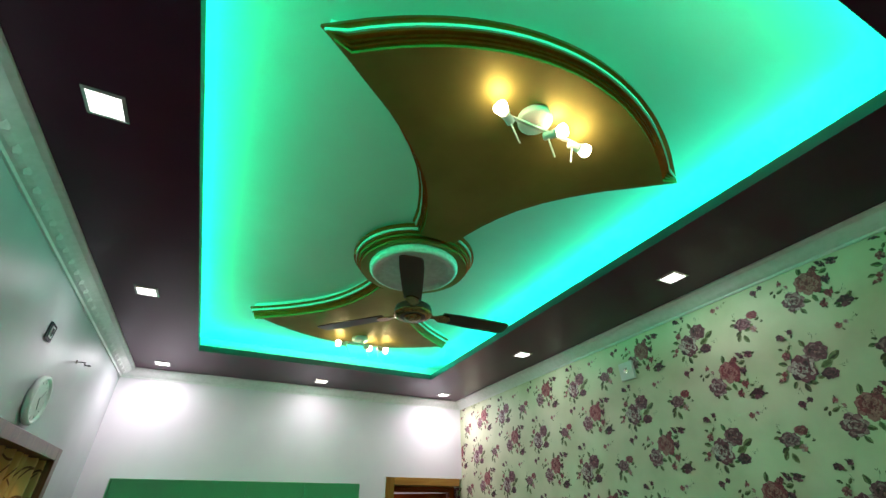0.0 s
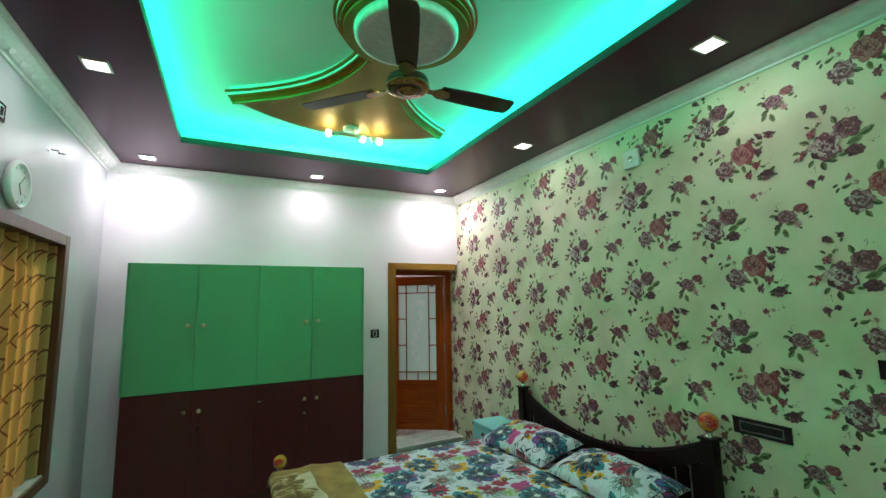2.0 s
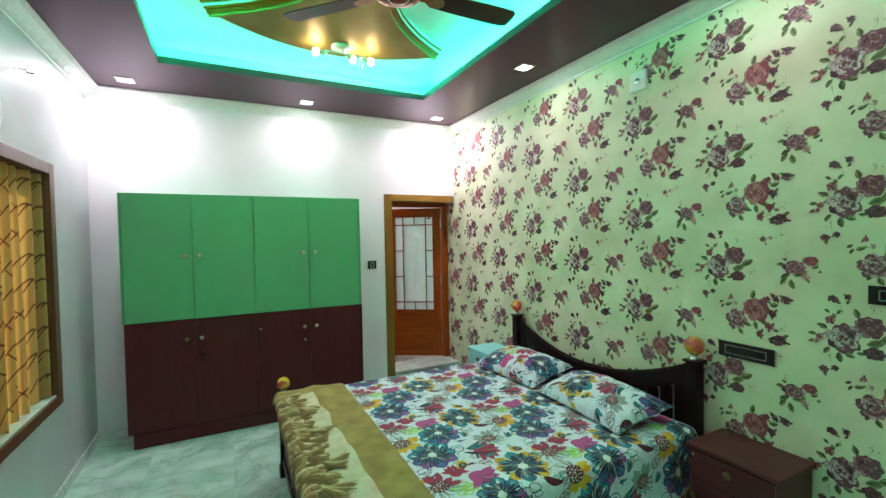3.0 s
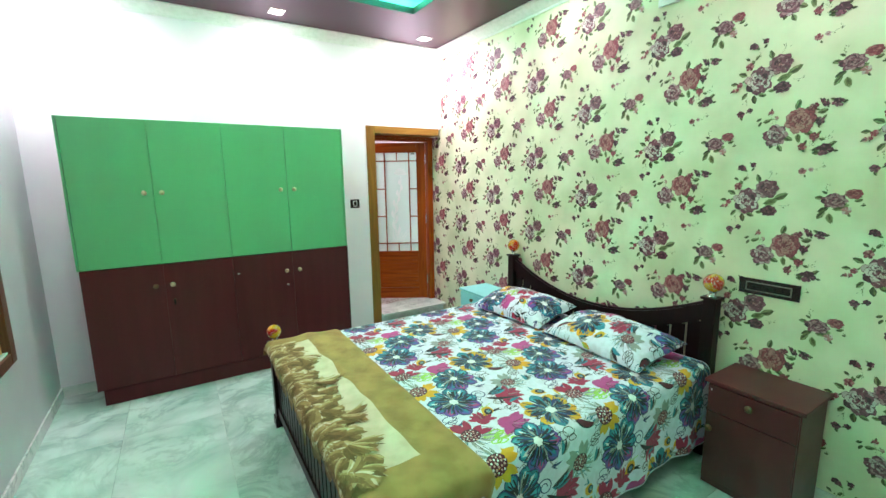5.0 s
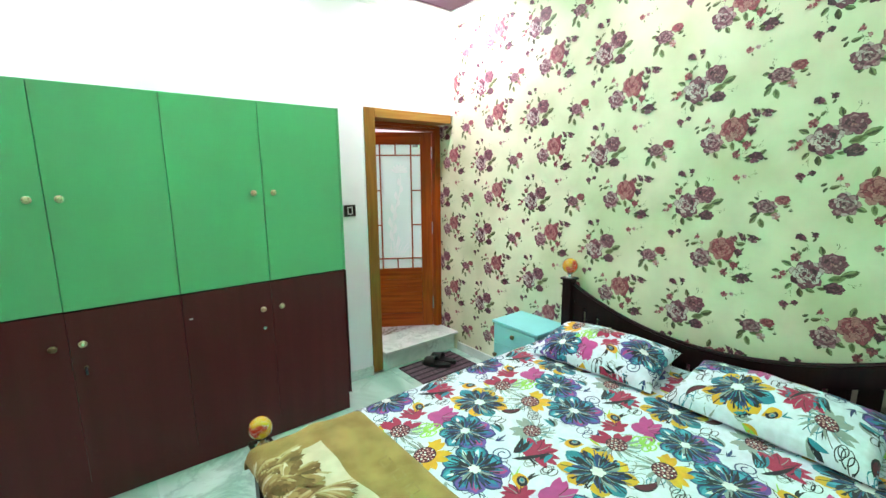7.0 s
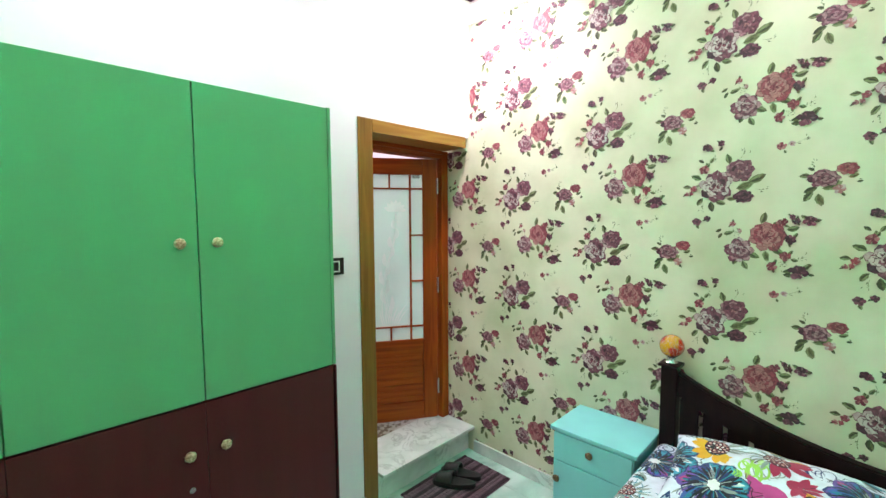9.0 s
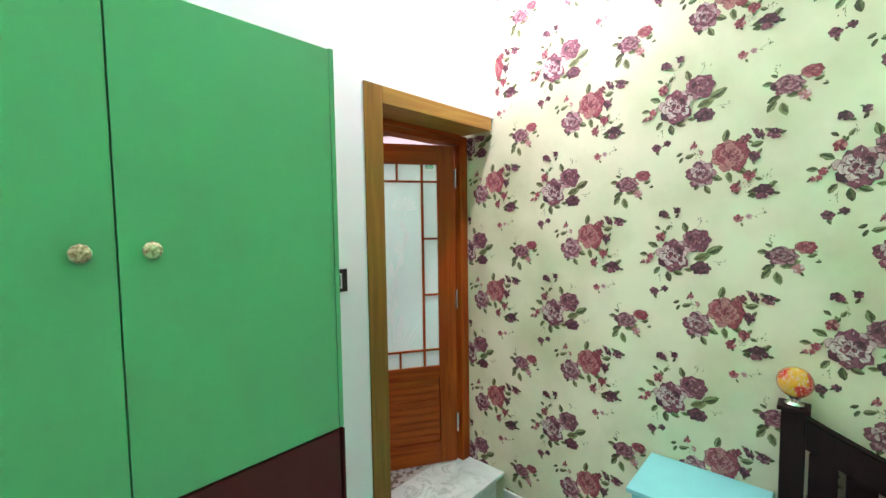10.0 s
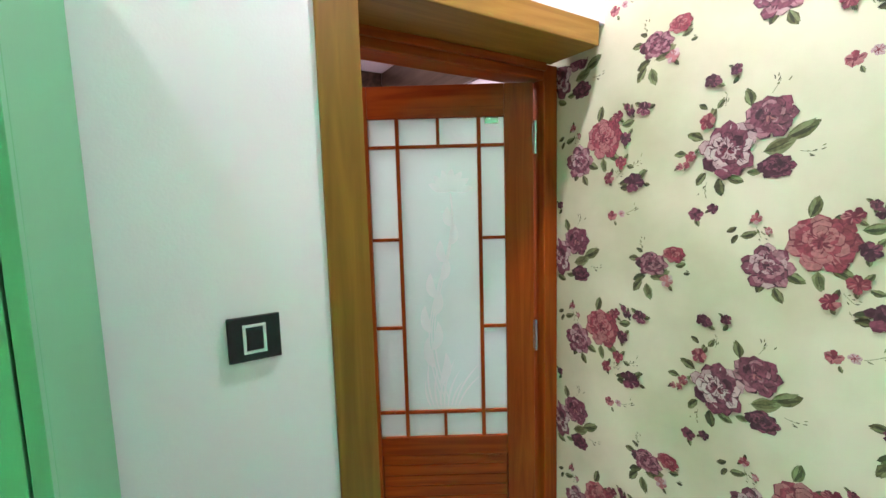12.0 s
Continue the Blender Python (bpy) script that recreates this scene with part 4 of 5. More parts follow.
def spread(x, s, lift):
    wave = 0.010 * math.sin(13 * x + 1.0) + 0.007 * math.sin(29 * x)
    if s < L1:
        t = 1 - s / L1
        y, zz, ny, nz = SY0 - wave * t - 0.012 * t, 0.12 + s + 0.010 * t * math.sin(9 * x), -1.0, 0.0
    elif s < L1 + ARC:
        a = (s - L1) / SR
        y, zz, ny, nz = SY0 + SR - SR * math.cos(a), SZ - SR + SR * math.sin(a), -math.cos(a), math.sin(a)
    elif s < L1 + ARC + FLAT:
        d = s - L1 - ARC
        y, zz, ny, nz = SY0 + SR + d, SZ, 0.0, 1.0
        edge = min(1.0, d / 0.15, (FLAT - d) / 0.15)
        zz += edge * (0.010 * noise.noise((x * 2.2, y * 2.2, 0.3)) + 0.004 * noise.noise((x * 7, y * 5, 1.7)))
    elif s < L1 + 2 * ARC + FLAT:
        a = (s - L1 - ARC - FLAT) / SR
        y, zz, ny, nz = SY1 - SR + SR * math.sin(a), SZ - SR + SR * math.cos(a), math.sin(a), math.cos(a)
    else:
        d = s - L1 - 2 * ARC - FLAT
        y, zz, ny, nz = SY1 + wave * d / L2, SZ - SR - d, 1.0, 0.0
    return (x, y + ny * lift, zz + nz * lift)


def sheet_mesh(name, place, u0, u1, v0, v1, nu, nv, material, thick=0.0, normal_in=False):
    vs = [place(u0 + (u1 - u0) * i / nu, v0 + (v1 - v0) * j / nv, 0.0) for i in range(nu + 1) for j in range(nv + 1)]
    fs = [(i * (nv + 1) + j, (i + 1) * (nv + 1) + j, (i + 1) * (nv + 1) + j + 1, i * (nv + 1) + j + 1) for i in range(nu) for j in range(nv)]
    me = bpy.data.meshes.new(name)
    me.from_pydata(vs, [], fs)
    me.materials.append(material)
    for f in me.polygons:
        f.use_smooth = True
    ob = new(name, me)
    if thick:
        mod = ob.modifiers.new("thickness", "SOLIDIFY")
        mod.thickness, mod.offset = thick, 1.0 if normal_in else -1.0
    return ob


def stroke(p, x, y, a, r0, r1, width, ink, layer, bend=0.0):
    """A brush stroke along a ray from a flower's middle."""
    p.ribbon([(x + (r0 + (r1 - r0) * q / 5) * math.cos(a + bend * q / 5), y + (r0 + (r1 - r0) * q / 5) * math.sin(a + bend * q / 5)) for q in range(6)], width, ink, layer)


def pebbles(p, x, y, r, layer, rng):
    p.disc(x, y, r, 0, layer, 16, 0.88, 0.4)
    p.disc(x, y, r * 0.93, 12, layer + 1, 16, 0.88, 0.4)
    for q in range(26):
        a, d = q * 2.399, r * 0.175 * math.sqrt(q)
        p.disc(x + d * math.cos(a), y + 0.9 * d * math.sin(a), r * rng.uniform(0.085, 0.125), 10 if q % 3 else 11, layer + 2, 6, 0.8, a)


def burst(p, x, y, r, layer, rng, count=13):
    """The dark ragged middle of a flower round its white eye."""
    for k in range(count):
        a = 6.2832 * k / count + rng.uniform(-0.1, 0.1)
        p.petal(x, y, a, r * rng.uniform(0.75, 1.1), r * 0.30, (0, 0, 1, 0, 9)[k % 5], layer, 0.05 * r, 0.95)
        stroke(p, x, y, a + 0.1, r * 0.4, r * rng.uniform(0.95, 1.35), 0.0050, 0 if k % 2 else 1, layer + 1)
        stroke(p, x, y, a + 0.2, r * 0.3, r * rng.uniform(0.55, 0.85), 0.0035, 9 if k % 2 else 2, layer + 1.5)
    for k in range(7):
        d = 0.15 * r if k else 0.0
        p.disc(x + d * math.cos(1.047 * k), y + d * math.sin(1.047 * k), r * rng.uniform(0.12, 0.17), 11, layer + 2, 7, 0.8, k)


def blue_flower(p, x, y, r, layer, rng, lean):
    for k in range(9):
        a = lean + 0.698 * k + rng.uniform(-0.1, 0.1)
        teal = math.cos(a - lean) > -0.4
        ln = r * rng.uniform(0.95, 1.10)
        p.petal(x, y, a, ln * 1.03, r * 0.66, 1 if teal or k % 2 else 4, layer, 0.1 * r, 2.0, 0.0, 8)
        p.petal(x, y, a + 0.03, ln * 0.96, r * 0.55, 2 if teal else 4, layer + 1, 0.12 * r, 2.0, 0.0, 8)
        p.petal(x, y, a - 0.09, ln * 0.90, r * 0.30, 3 if teal else (13 if k % 2 else 5), layer + 2, 0.14 * r, 1.9, 0.1, 7)
        p.petal(x, y, a + 0.13, ln * 0.80, r * 0.15, (3 if k % 2 else 11) if teal else 2, layer + 3, 0.15 * r, 1.5, -0.1)
        for off, width, far, ink in ((-0.24, 0.0090, 0.86, 0), (-0.05, 0.0075, 0.74, 1), (0.08, 0.0060, 0.95, 0), (0.26, 0.0085, 0.90, 0)):
            stroke(p, x, y, a + off, 0.3 * r, far * r * rng.uniform(0.9, 1.05), width, ink, layer + 4, 0.12)
        if k % 3 == 0:
            p.ribbon([(x + (ln * 1.12 + 0.008 * math.sin(3 * q)) * math.cos(a - 0.45 + 0.13 * q), y + (ln * 1.12 + 0.008 * math.sin(3 * q)) * math.sin(a - 0.45 + 0.13 * q)) for q in range(8)], 0.0032, 0, layer + 4)
    burst(p, x, y, r * 0.72, layer + 5, rng, 17)


def yellow_flower(p, x, y, r, layer, rng):
    for k in range(9):
        a = 0.2 + 0.698 * k + rng.uniform(-0.12, 0.12)
        ln = r * rng.uniform(0.95, 1.12)
        p.petal(x, y, a, ln, r * 0.60, 7 if k not in (2, 6) else 2, layer, 0.15 * r, 2.0, 0.0, 8)
        p.petal(x, y, a + 0.05, ln * 0.86, r * 0.34, (2, 0, 3)[k % 3], layer + 1, 0.12 * r, 1.7, 0.1, 6)
        p.petal(x, y, a - 0.05, ln * 0.78, r * 0.16, (3, 2, 0)[k % 3], layer + 2, 0.12 * r, 1.5, 0.1, 6)
        for off, ink in ((-0.22, 0), (0.16, 0), (0.02, 1)):
            stroke(p, x, y, a + off, 0.35 * r, r * rng.uniform(0.75, 1.0), 0.0075, ink, layer + 3, 0.15)
    burst(p, x, y, r * 0.86, layer + 4, rng, 21)


def pebble_flower(p, x, y, r, layer, rng, ink, way):
    for k in range(12):
        a = 0.5236 * k + rng.uniform(-0.1, 0.1)
        if math.cos(a - way) > 0.1:
            p.petal(x, y, a, r * rng.uniform(1.5, 2.1), r * 0.75, ink, layer + k % 2, 0.3 * r, 1.2, rng.uniform(-0.2, 0.2), 6)
        else:
            p.petal(x, y, a, r * rng.uniform(1.4, 2.0), r * 0.30, 9, layer, 0.4 * r, 0.9, 0.2)
            stroke(p, x, y, a + 0.2, r, r * rng.uniform(1.8, 2.4), 0.003, (0, 2)[k % 2], layer + 2, 0.2)
    pebbles(p, x, y, r, layer + 3, rng)


def ragged_flower(p, x, y, r, layer, rng, ink, way):
    for k in range(7):
        a = way - 1.5 + 0.5 * k
        p.petal(x, y, a, r * rng.uniform(0.95, 1.25), r * 0.46, ink, layer + k % 2, 0.0, 0.85, rng.uniform(-0.15, 0.15), 6)
    p.disc(x, y, r * 0.62, ink, layer + 2, 12, 0.85, way)
    for k in range(4):
        stroke(p, x, y, way - 0.8 + 0.5 * k, 0.15 * r, 0.8 * r, 0.0035, (12, 0, 9, 12)[k], layer + 3, 0.2)


def loops(p, x, y, r, ink, width, layer, rng, count=4):
    for k in range(count):
        cx, cy, rr = x + rng.uniform(-0.6, 0.6) * r, y + rng.uniform(-0.6, 0.6) * r, r * rng.uniform(0.35, 0.6)
        p.ribbon([(cx + rr * math.cos(q * 0.45) * (1 + 0.02 * q), cy + 0.7 * rr * math.sin(q * 0.45)) for q in range(15)], width, ink, layer)


def eye_mark(p, x, y, r, layer, turn):
    p.petal(x - r * math.cos(turn), y - r * math.sin(turn), turn, r * 2.1, r * 1.5, 7, layer, 0.0, 1.3, 0.2, 8)
    p.disc(x + 0.1 * r, y, r * 0.66, 0, layer + 1, 12, 0.75, turn + 0.4)
    p.disc(x + 0.15 * r, y + 0.05 * r, r * 0.36, 9, layer + 2, 10, 0.7, turn + 0.4)
    p.disc(x + 0.2 * r, y + 0.1 * r, r * 0.22, 2, layer + 3, 8, 0.7, turn + 0.4)


def print_tile(p, x, y):
    """One repeat of the print, 0.66 m square."""
    rng = random.Random(8)
    for dx, dy, n in ((0.47, 0.52, 4), (0.10, 0.20, 3), (0.30, 0.42, 3), (0.55, 0.10, 3), (0.20, 0.05, 2)):
        loops(p, x + dx, y + dy, 0.075, 9 if n == 3 else 2, 0.0042, 0, rng, n + 2)
    for dx, dy in ((0.35, 0.30), (0.60, 0.02), (0.40, 0.03), (0.0, 0.36), (0.24, 0.60)):
        loops(p, x + dx, y + dy, 0.055, rng.choice((0, 2, 1)), 0.004, 0.5, rng, 3)
    loops(p, x + 0.12, y + 0.16, 0.06, 8, 0.008, 1, rng, 7)
    p.disc(x + 0.17, y + 0.11, 0.020, 8, 2, 9)
    p.disc(x + 0.08, y + 0.19, 0.022, 14, 1, 9)
    ragged_flower(p, x + 0.38, y + 0.42, 0.094, 1, rng, 6, -0.6)
    ragged_flower(p, x + 0.23, y + 0.21, 0.098, 1, rng, 5, -0.9)
    ragged_flower(p, x + 0.14, y + 0.30, 0.065, 5, rng, 6, 1.2)
    pebble_flower(p, x + 0.02, y + 0.23, 0.050, 9, rng, 6, 1.0)
    pebble_flower(p, x + 0.01, y + 0.03, 0.052, 9, rng, 7, -0.9)
    pebble_flower(p, x + 0.48, y + 0.52, 0.046, 1, rng, 9, 2.0)
    for q in (-0.25, -0.1, 0.06, 0.2):
        p.petal(x + 0.30, y + 0.47, -0.1 + q, 0.12, 0.028, (2, 0, 3, 0)[int(q * 6 + 2) % 4], 4, 0.0, 0.8, 0.3)
    p.petal(x + 0.27, y + 0.45, -0.75, 0.17, 0.022, 0, 8, 0.0, 0.7, 0.3, 7)
    p.petal(x + 0.50, y + 0.07, -1.4, 0.11, 0.042, 0, 4, 0.0, 0.8, 0.9, 8)
    p.petal(x + 0.505, y + 0.068, -1.4, 0.095, 0.030, 12, 5, 0.004, 0.8, 0.9, 8)
    eye_mark(p, x + 0.20, y + 0.34, 0.042, 8, 0.5)
    eye_mark(p, x + 0.55, y + 0.35, 0.040, 8, 2.2)
    blue_flower(p, x + 0.11, y + 0.50, 0.122, 5, rng, 1.3)
    blue_flower(p, x + 0.245, y + 0.045, 0.112, 5, rng, 1.9)
    yellow_flower(p, x + 0.47, y + 0.19, 0.122, 5, rng)
    p.ribbon([(x + 0.26 + (0.012 + 0.0014 * q) * math.cos(0.42 * q), y + 0.49 + (0.012 + 0.0014 * q) * math.sin(0.42 * q)) for q in range(26)], 0.0055, 1, 15)
    for dx, dy, a in ((0.36, 0.60, 0.4), (0.60, 0.22, 1.2), (0.33, 0.12, -0.4), (0.58, 0.48, 0.2), (0.42, 0.36, 2.2)):
        for q in range(3):
            p.petal(x + dx, y + dy, a + 0.35 * q, 0.075, 0.022, (9, 0, 2)[q], 2 + q, 0.0, 0.9, 0.4)
    loops(p, x + 0.60, y + 0.60, 0.05, 0, 0.004, 3, rng, 4)
    for k in range(22):
        u, v, a = x + rng.uniform(0, 0.66), y + rng.uniform(0, 0.66), rng.uniform(0, 6.28)
        ink = (0, 2, 9, 0, 8, 1, 7)[k % 7]
        for q in range(3):
            p.petal(u, v, a + 0.3 * q, rng.uniform(0.035, 0.075), rng.uniform(0.005, 0.012), ink, 0.3, 0.0, 0.9, rng.uniform(-0.6, 0.6), 6)


def floral(place, u0, u1, v0, v1, du, dv):
    """The print's repeats over a cloth, cut off at its edges."""
    p = Print(lambda u, v, lift: place(max(u0, min(u1, u)), max(v0, min(v1, v)), lift), 0.00014)
    for i in range(-1, int((u1 - u0) / 0.66) + 2):
        for j in range(-1, int((v1 - v0) / 0.66) + 2):
            x, y = u0 + du + 0.66 * i, v0 + dv + 0.66 * j
            if x < u1 and y < v1 and x > u0 - 0.7 and y > v0 - 0.7:
                print_tile(p, x, y)
    keep = [k for k, f in enumerate(p.f) if len({tuple(round(c, 5) for c in p.v[q]) for q in f}) > 2]
    p.f, p.m = [p.f[k] for k in keep], [p.m[k] for k in keep]
    return p


spread_ob = tagged(sheet_mesh("bedspread", spread, SX0, SX1, 0.0, STOT, 110, 150, SHEET, 0.004), "white cotton bedspread with a bright multicoloured flower print", "bedspread")
ob = new("flower_print", floral(spread, SX0 + 0.01, SX1 - 0.01, 0.01, STOT - 0.01, 0.435, 0.432).mesh("flower_print", INK))
ob.parent = spread_ob
ob["label"] = "teal, purple, crimson, yellow and lime flowers"


def pillow(cx, cy, a, b, turn, seed, du, dv):
    m = Matrix.Translation((cx, cy, SZ + 0.062)) @ Euler((0, radians(-10), radians(turn))).to_matrix().to_4x4()

    def shape(x, y, lift, sign=1.0):
        x, y = max(-a, min(a, x)), max(-b, min(b, y))
        u, v = x / a, y / b
        h = 0.112 * max(0.0, (1 - u * u) * (1 - v * v)) ** 0.42 * (1 + 0.16 * noise.noise((u * 2.1 + seed, v * 2.6, 0.0)))
        h += 0.010 * math.sin(3.0 * u + 9.0 * v + seed) * (1 - abs(u)) * abs(v)
        if sign < 0:
            h *= 0.35
        px = x * (1 - 0.07 * (1 - v * v))
        py = y * (1 - 0.05 * (1 - u * u))
        return m @ Vector((px, py, sign * (h + lift) + 0.006 * noise.noise((x * 9, y * 13, seed))))
    n = 36
    vs, fs = [], []
    for sign in (1.0, -1.0):
        k = len(vs)
        vs += [shape(-a + 2 * a * i / n, -b + 2 * b * j / n, 0.0, sign) for i in range(n + 1) for j in range(n + 1)]
        for i in range(n):
            for j in range(n):
                q = (k + i * (n + 1) + j, k + (i + 1) * (n + 1) + j, k + (i + 1) * (n + 1) + j + 1, k + i * (n + 1) + j + 1)
                fs.append(q if sign > 0 else q[::-1])
    me = bpy.data.meshes.new("pillow")
    me.from_pydata(vs, [], fs)
    me.materials.append(SHEET)
    for f in me.polygons:
        f.use_smooth = True
    ob = tagged(new("pillow", me), "plump pillow in a bright flower-printed white case", "pillow", "bed pillows")
    pr = new("flower_print", floral(lambda x, y, l: shape(-x, -y, l), -a, a, -b, b, du, dv).mesh("flower_print", INK))
    pr.parent = ob
    return ob


pillow(2.410, 3.40, 0.228, 0.37, 5, 11, 0.118, 0.13)
pillow(2.415, 2.56, 0.228, 0.385, -3, 12, 0.492, 0.080)

# ---- folded blanket over the footboard ----
KY0, KY1 = 1.955, 3.835
KF = 0.022
KR = 0.045
KTOP = 0.655
KARC = KR * math.pi / 2
KW = 1.0 - 0.482 - KR
KTOT = KF + KARC + KW


def blanket(y, s, lift):
    """Across the fold: up the front flap, over the rail and along the bed."""
    e = min(y - KY0, KY1 - y)
    rim = 1 - min(1.0, max(0.0, e) / 0.05)
    drop = 0.045 * (1 - math.sqrt(max(0.0, 1 - rim * rim)))
    drop += 2.2 * max(0.0, 2.08 - y) ** 2
    if s < KF:
        x, zz, nx, nz = 0.482 + 0.006 * math.sin(11 * y), KTOP - KR - KF + s, -1.0, 0.0
        zz += 0.012 * math.sin(4 * y)* (1 - s / KF)
    elif s < KF + KARC:
        a = (s - KF) / KR
        x, zz, nx, nz = 0.482 + KR - KR * math.cos(a), KTOP - KR + KR * math.sin(a), -math.cos(a), math.sin(a)
    else:
        d = s - KF - KARC
        x, zz, nx, nz = 0.482 + KR + d * (1 - 0.10 * rim * rim), KTOP, 0.0, 1.0
        q = 1 - min(1.0, (KW - d) / 0.04)
        zz -= 0.038 * (1 - math.sqrt(max(0.0, 1 - q * q))) + 0.008 * d / KW
        zz += 0.008 * noise.noise((x * 6, y * 5, 2.2)) + 0.010 * math.exp(-((d - 0.24) / 0.05) ** 2)
    return (x + nx * lift, y + (0.02 * rim if y < 2 else 0.0), zz - drop + nz * lift)


blanket_ob = tagged(sheet_mesh("blanket", blanket, KY0, KY1, 0.0, KTOT, 130, 60, OLIVE, 0.022, True), "folded olive plush blanket with a cream leaf pattern over the footboard", "blanket")
rng = random.Random(3)
kp = Print(blanket, 0.0005)
for pad, ink, lift in ((0.0, 0, 0.0020),):
    kp.grid([[(2.20 - pad + (1.46 + 2 * pad) * i / 60, (0.035 + 0.02 * noise.noise((i * 0.3, 0.0, 5.0))) * (1 - j / 14) + (KF + KARC + 0.235 + pad + 0.030 * noise.noise((i * 0.13, 3.0, 1.0)) - 0.05 * (i / 60 - 0.5)) * j / 14) for j in range(15)] for i in range(61)], ink, lift)


def plush_leaf(y, s0, a, ln, wide, lay, dark):
    """A feathery leaf brushed from a pale edge to a brown one."""
    bend = rng.uniform(-0.45, 0.45)
    kp.petal(y, s0, a, ln, wide, 4 if dark else 1, lay, 0.0, 1.35, bend, 9)
    for q in range(6):
        off = (q - 2.5) / 2.5
        ink = ((3, 1, 4, 4, 2, 2) if dark else (3, 0, 1, 1, 4, 4))[q]
        kp.petal(y - 0.20 * wide * off * math.sin(a), s0 + 0.20 * wide * off * math.cos(a), a + 0.20 * off, ln * rng.uniform(0.72, 1.02), wide * rng.uniform(0.20, 0.34), ink, lay + 0.8 + 0.5 * (q % 3), 0.04 * ln, 1.25, bend, 8)


kp.grid([[(2.19 + 1.48 * i / 60, 0.004 + (0.150 + 0.035 * noise.noise((i * 0.45, 7.0, 1.0))) * j / 12) for j in range(13)] for i in range(61)], 2, 0.0030)
kp.step = 0.00022
for k in range(84):
    y = 3.66 - 1.46 * k / 83 + rng.uniform(-0.03, 0.03)
    s0 = 0.000 + 0.150 * ((k * 0.618) % 1.0) + rng.uniform(-0.015, 0.015)
    for q in range(3):
        plush_leaf(y, s0, 2.35 + 0.9 * (q - 1) + rng.uniform(-0.5, 0.5), rng.uniform(0.080, 0.120), rng.uniform(0.058, 0.088), 14 + 3 * (k % 9), (k + q) % 5 > 1)
for y, s0, a in ((3.38, 0.16, 2.0), (3.02, 0.17, 1.9), (2.62, 0.17, 2.1), (2.40, 0.13, 2.3)):
    for q in range(4):
        plush_leaf(y, s0, a + 0.32 * (q - 1.5), 0.15 - 0.012 * q, 0.042, 42 + 3 * q, q != 1)
for k in range(9):
    y = 3.05 + 0.045 * k
    kp.ribbon([(y, KF + KARC + 0.33), (y + 0.004, KF + KARC + 0.375)], 0.006, 1, 2)
    if k % 2:
        kp.ribbon([(y, KF + KARC + 0.333), (y + 0.035, KF + KARC + 0.335)], 0.006, 1, 3)
        kp.ribbon([(y, KF + KARC + 0.372), (y + 0.035, KF + KARC + 0.374)], 0.006, 1, 3)
ob = new("leaf_pattern", kp.mesh("leaf_pattern", [CREAM, LEAFA, LEAFB, LEAFC, LEAFD]))
ob.parent = blanket_ob
ob["label"] = "cream panel with tan and brown leaves"


# ---- bedside cabinets ----
def bedside(y0, y1, top, paint, knob, knob_mat, label):
    x0, x1 = 2.455, 2.785
    cab = thing("bedside_cabinet", ((x0 + x1) / 2, (y0 + y1) / 2, 0), label, "bedside cabinet", "bedside cabinets")
    part("top", solid(x0 - 0.016, x1, y0 - 0.012, y1 + 0.012, top - 0.020, top, 0.004), paint, cab)
    part("body", solid(x0, x1 - 0.002, y0 + 0.006, y1 - 0.006, 0.0, top - 0.0205, 0.003), paint, cab)
    drawer = part("drawer", solid(x0 - 0.014, x0 - 0.0005, y0 + 0.010, y1 - 0.010, top - 0.175, top - 0.028, 0.003), paint, cab)
    flap = part("door", solid(x0 - 0.014, x0 - 0.0005, y0 + 0.010, y1 - 0.010, 0.05, top - 0.180, 0.003), paint, cab)
    for owner, ky, kz in ((drawer, (y0 + y1) / 2, top - 0.080), (flap, y1 - 0.035, top - 0.27)):
        m = Matrix.Translation((x0 - 0.014, ky, kz)) @ Euler((0, radians(-90), 0)).to_matrix().to_4x4()
        part("knob", lathe(bmesh.new(), [(0.008, 0.0), (0.008, 0.008), (0.016, 0.012), (0.019, 0.020), (0.014, 0.027), (0.006, 0.029)], m, 18, lambda a, r: 1 + 0.04 * math.sin(9 * a)), knob_mat, owner, knob, smooth=True)
    return drawer


bedside(3.925, 4.35, 0.612, TEAL, "dark brass knob", DULLBRASS, "turquoise painted bedside cabinet beside the headboard")
drawer = bedside(1.532, 1.955, 0.620, MAHOGANY, "worn brass knob", DULLBRASS, "reddish brown painted bedside cabinet beside the bed")
part("chip", solid(2.4395, 2.4408, 1.925, 1.931, 0.560, 0.572), WHITEPL, drawer, "small pale chip in the paint")

# ---- doormat and sandals ----
mat_ob = thing("doormat", (2.38, 4.99, 0), "dark purple ribbed doormat on the marble floor", "doormat")
part("backing", solid(2.082, 2.688, 4.788, 5.188, 0.0005, 0.006, 0.002), MATBROWN, mat_ob)
MATDARK = mat("dark_mat_fibre", (0.030, 0.016, 0.022), 0.95, color2=(0.045, 0.026, 0.034), scale=60, bump=0.6, bump_scale=500)
for k in range(16):
    y0 = 4.792 + 0.0247 * k
    part("rib", solid(2.084, 2.686, y0 + 0.001, y0 + 0.0225, 0.0058, 0.011 + 0.001 * (k % 2), 0.003), MATBROWN if k % 3 else MATDARK, mat_ob)


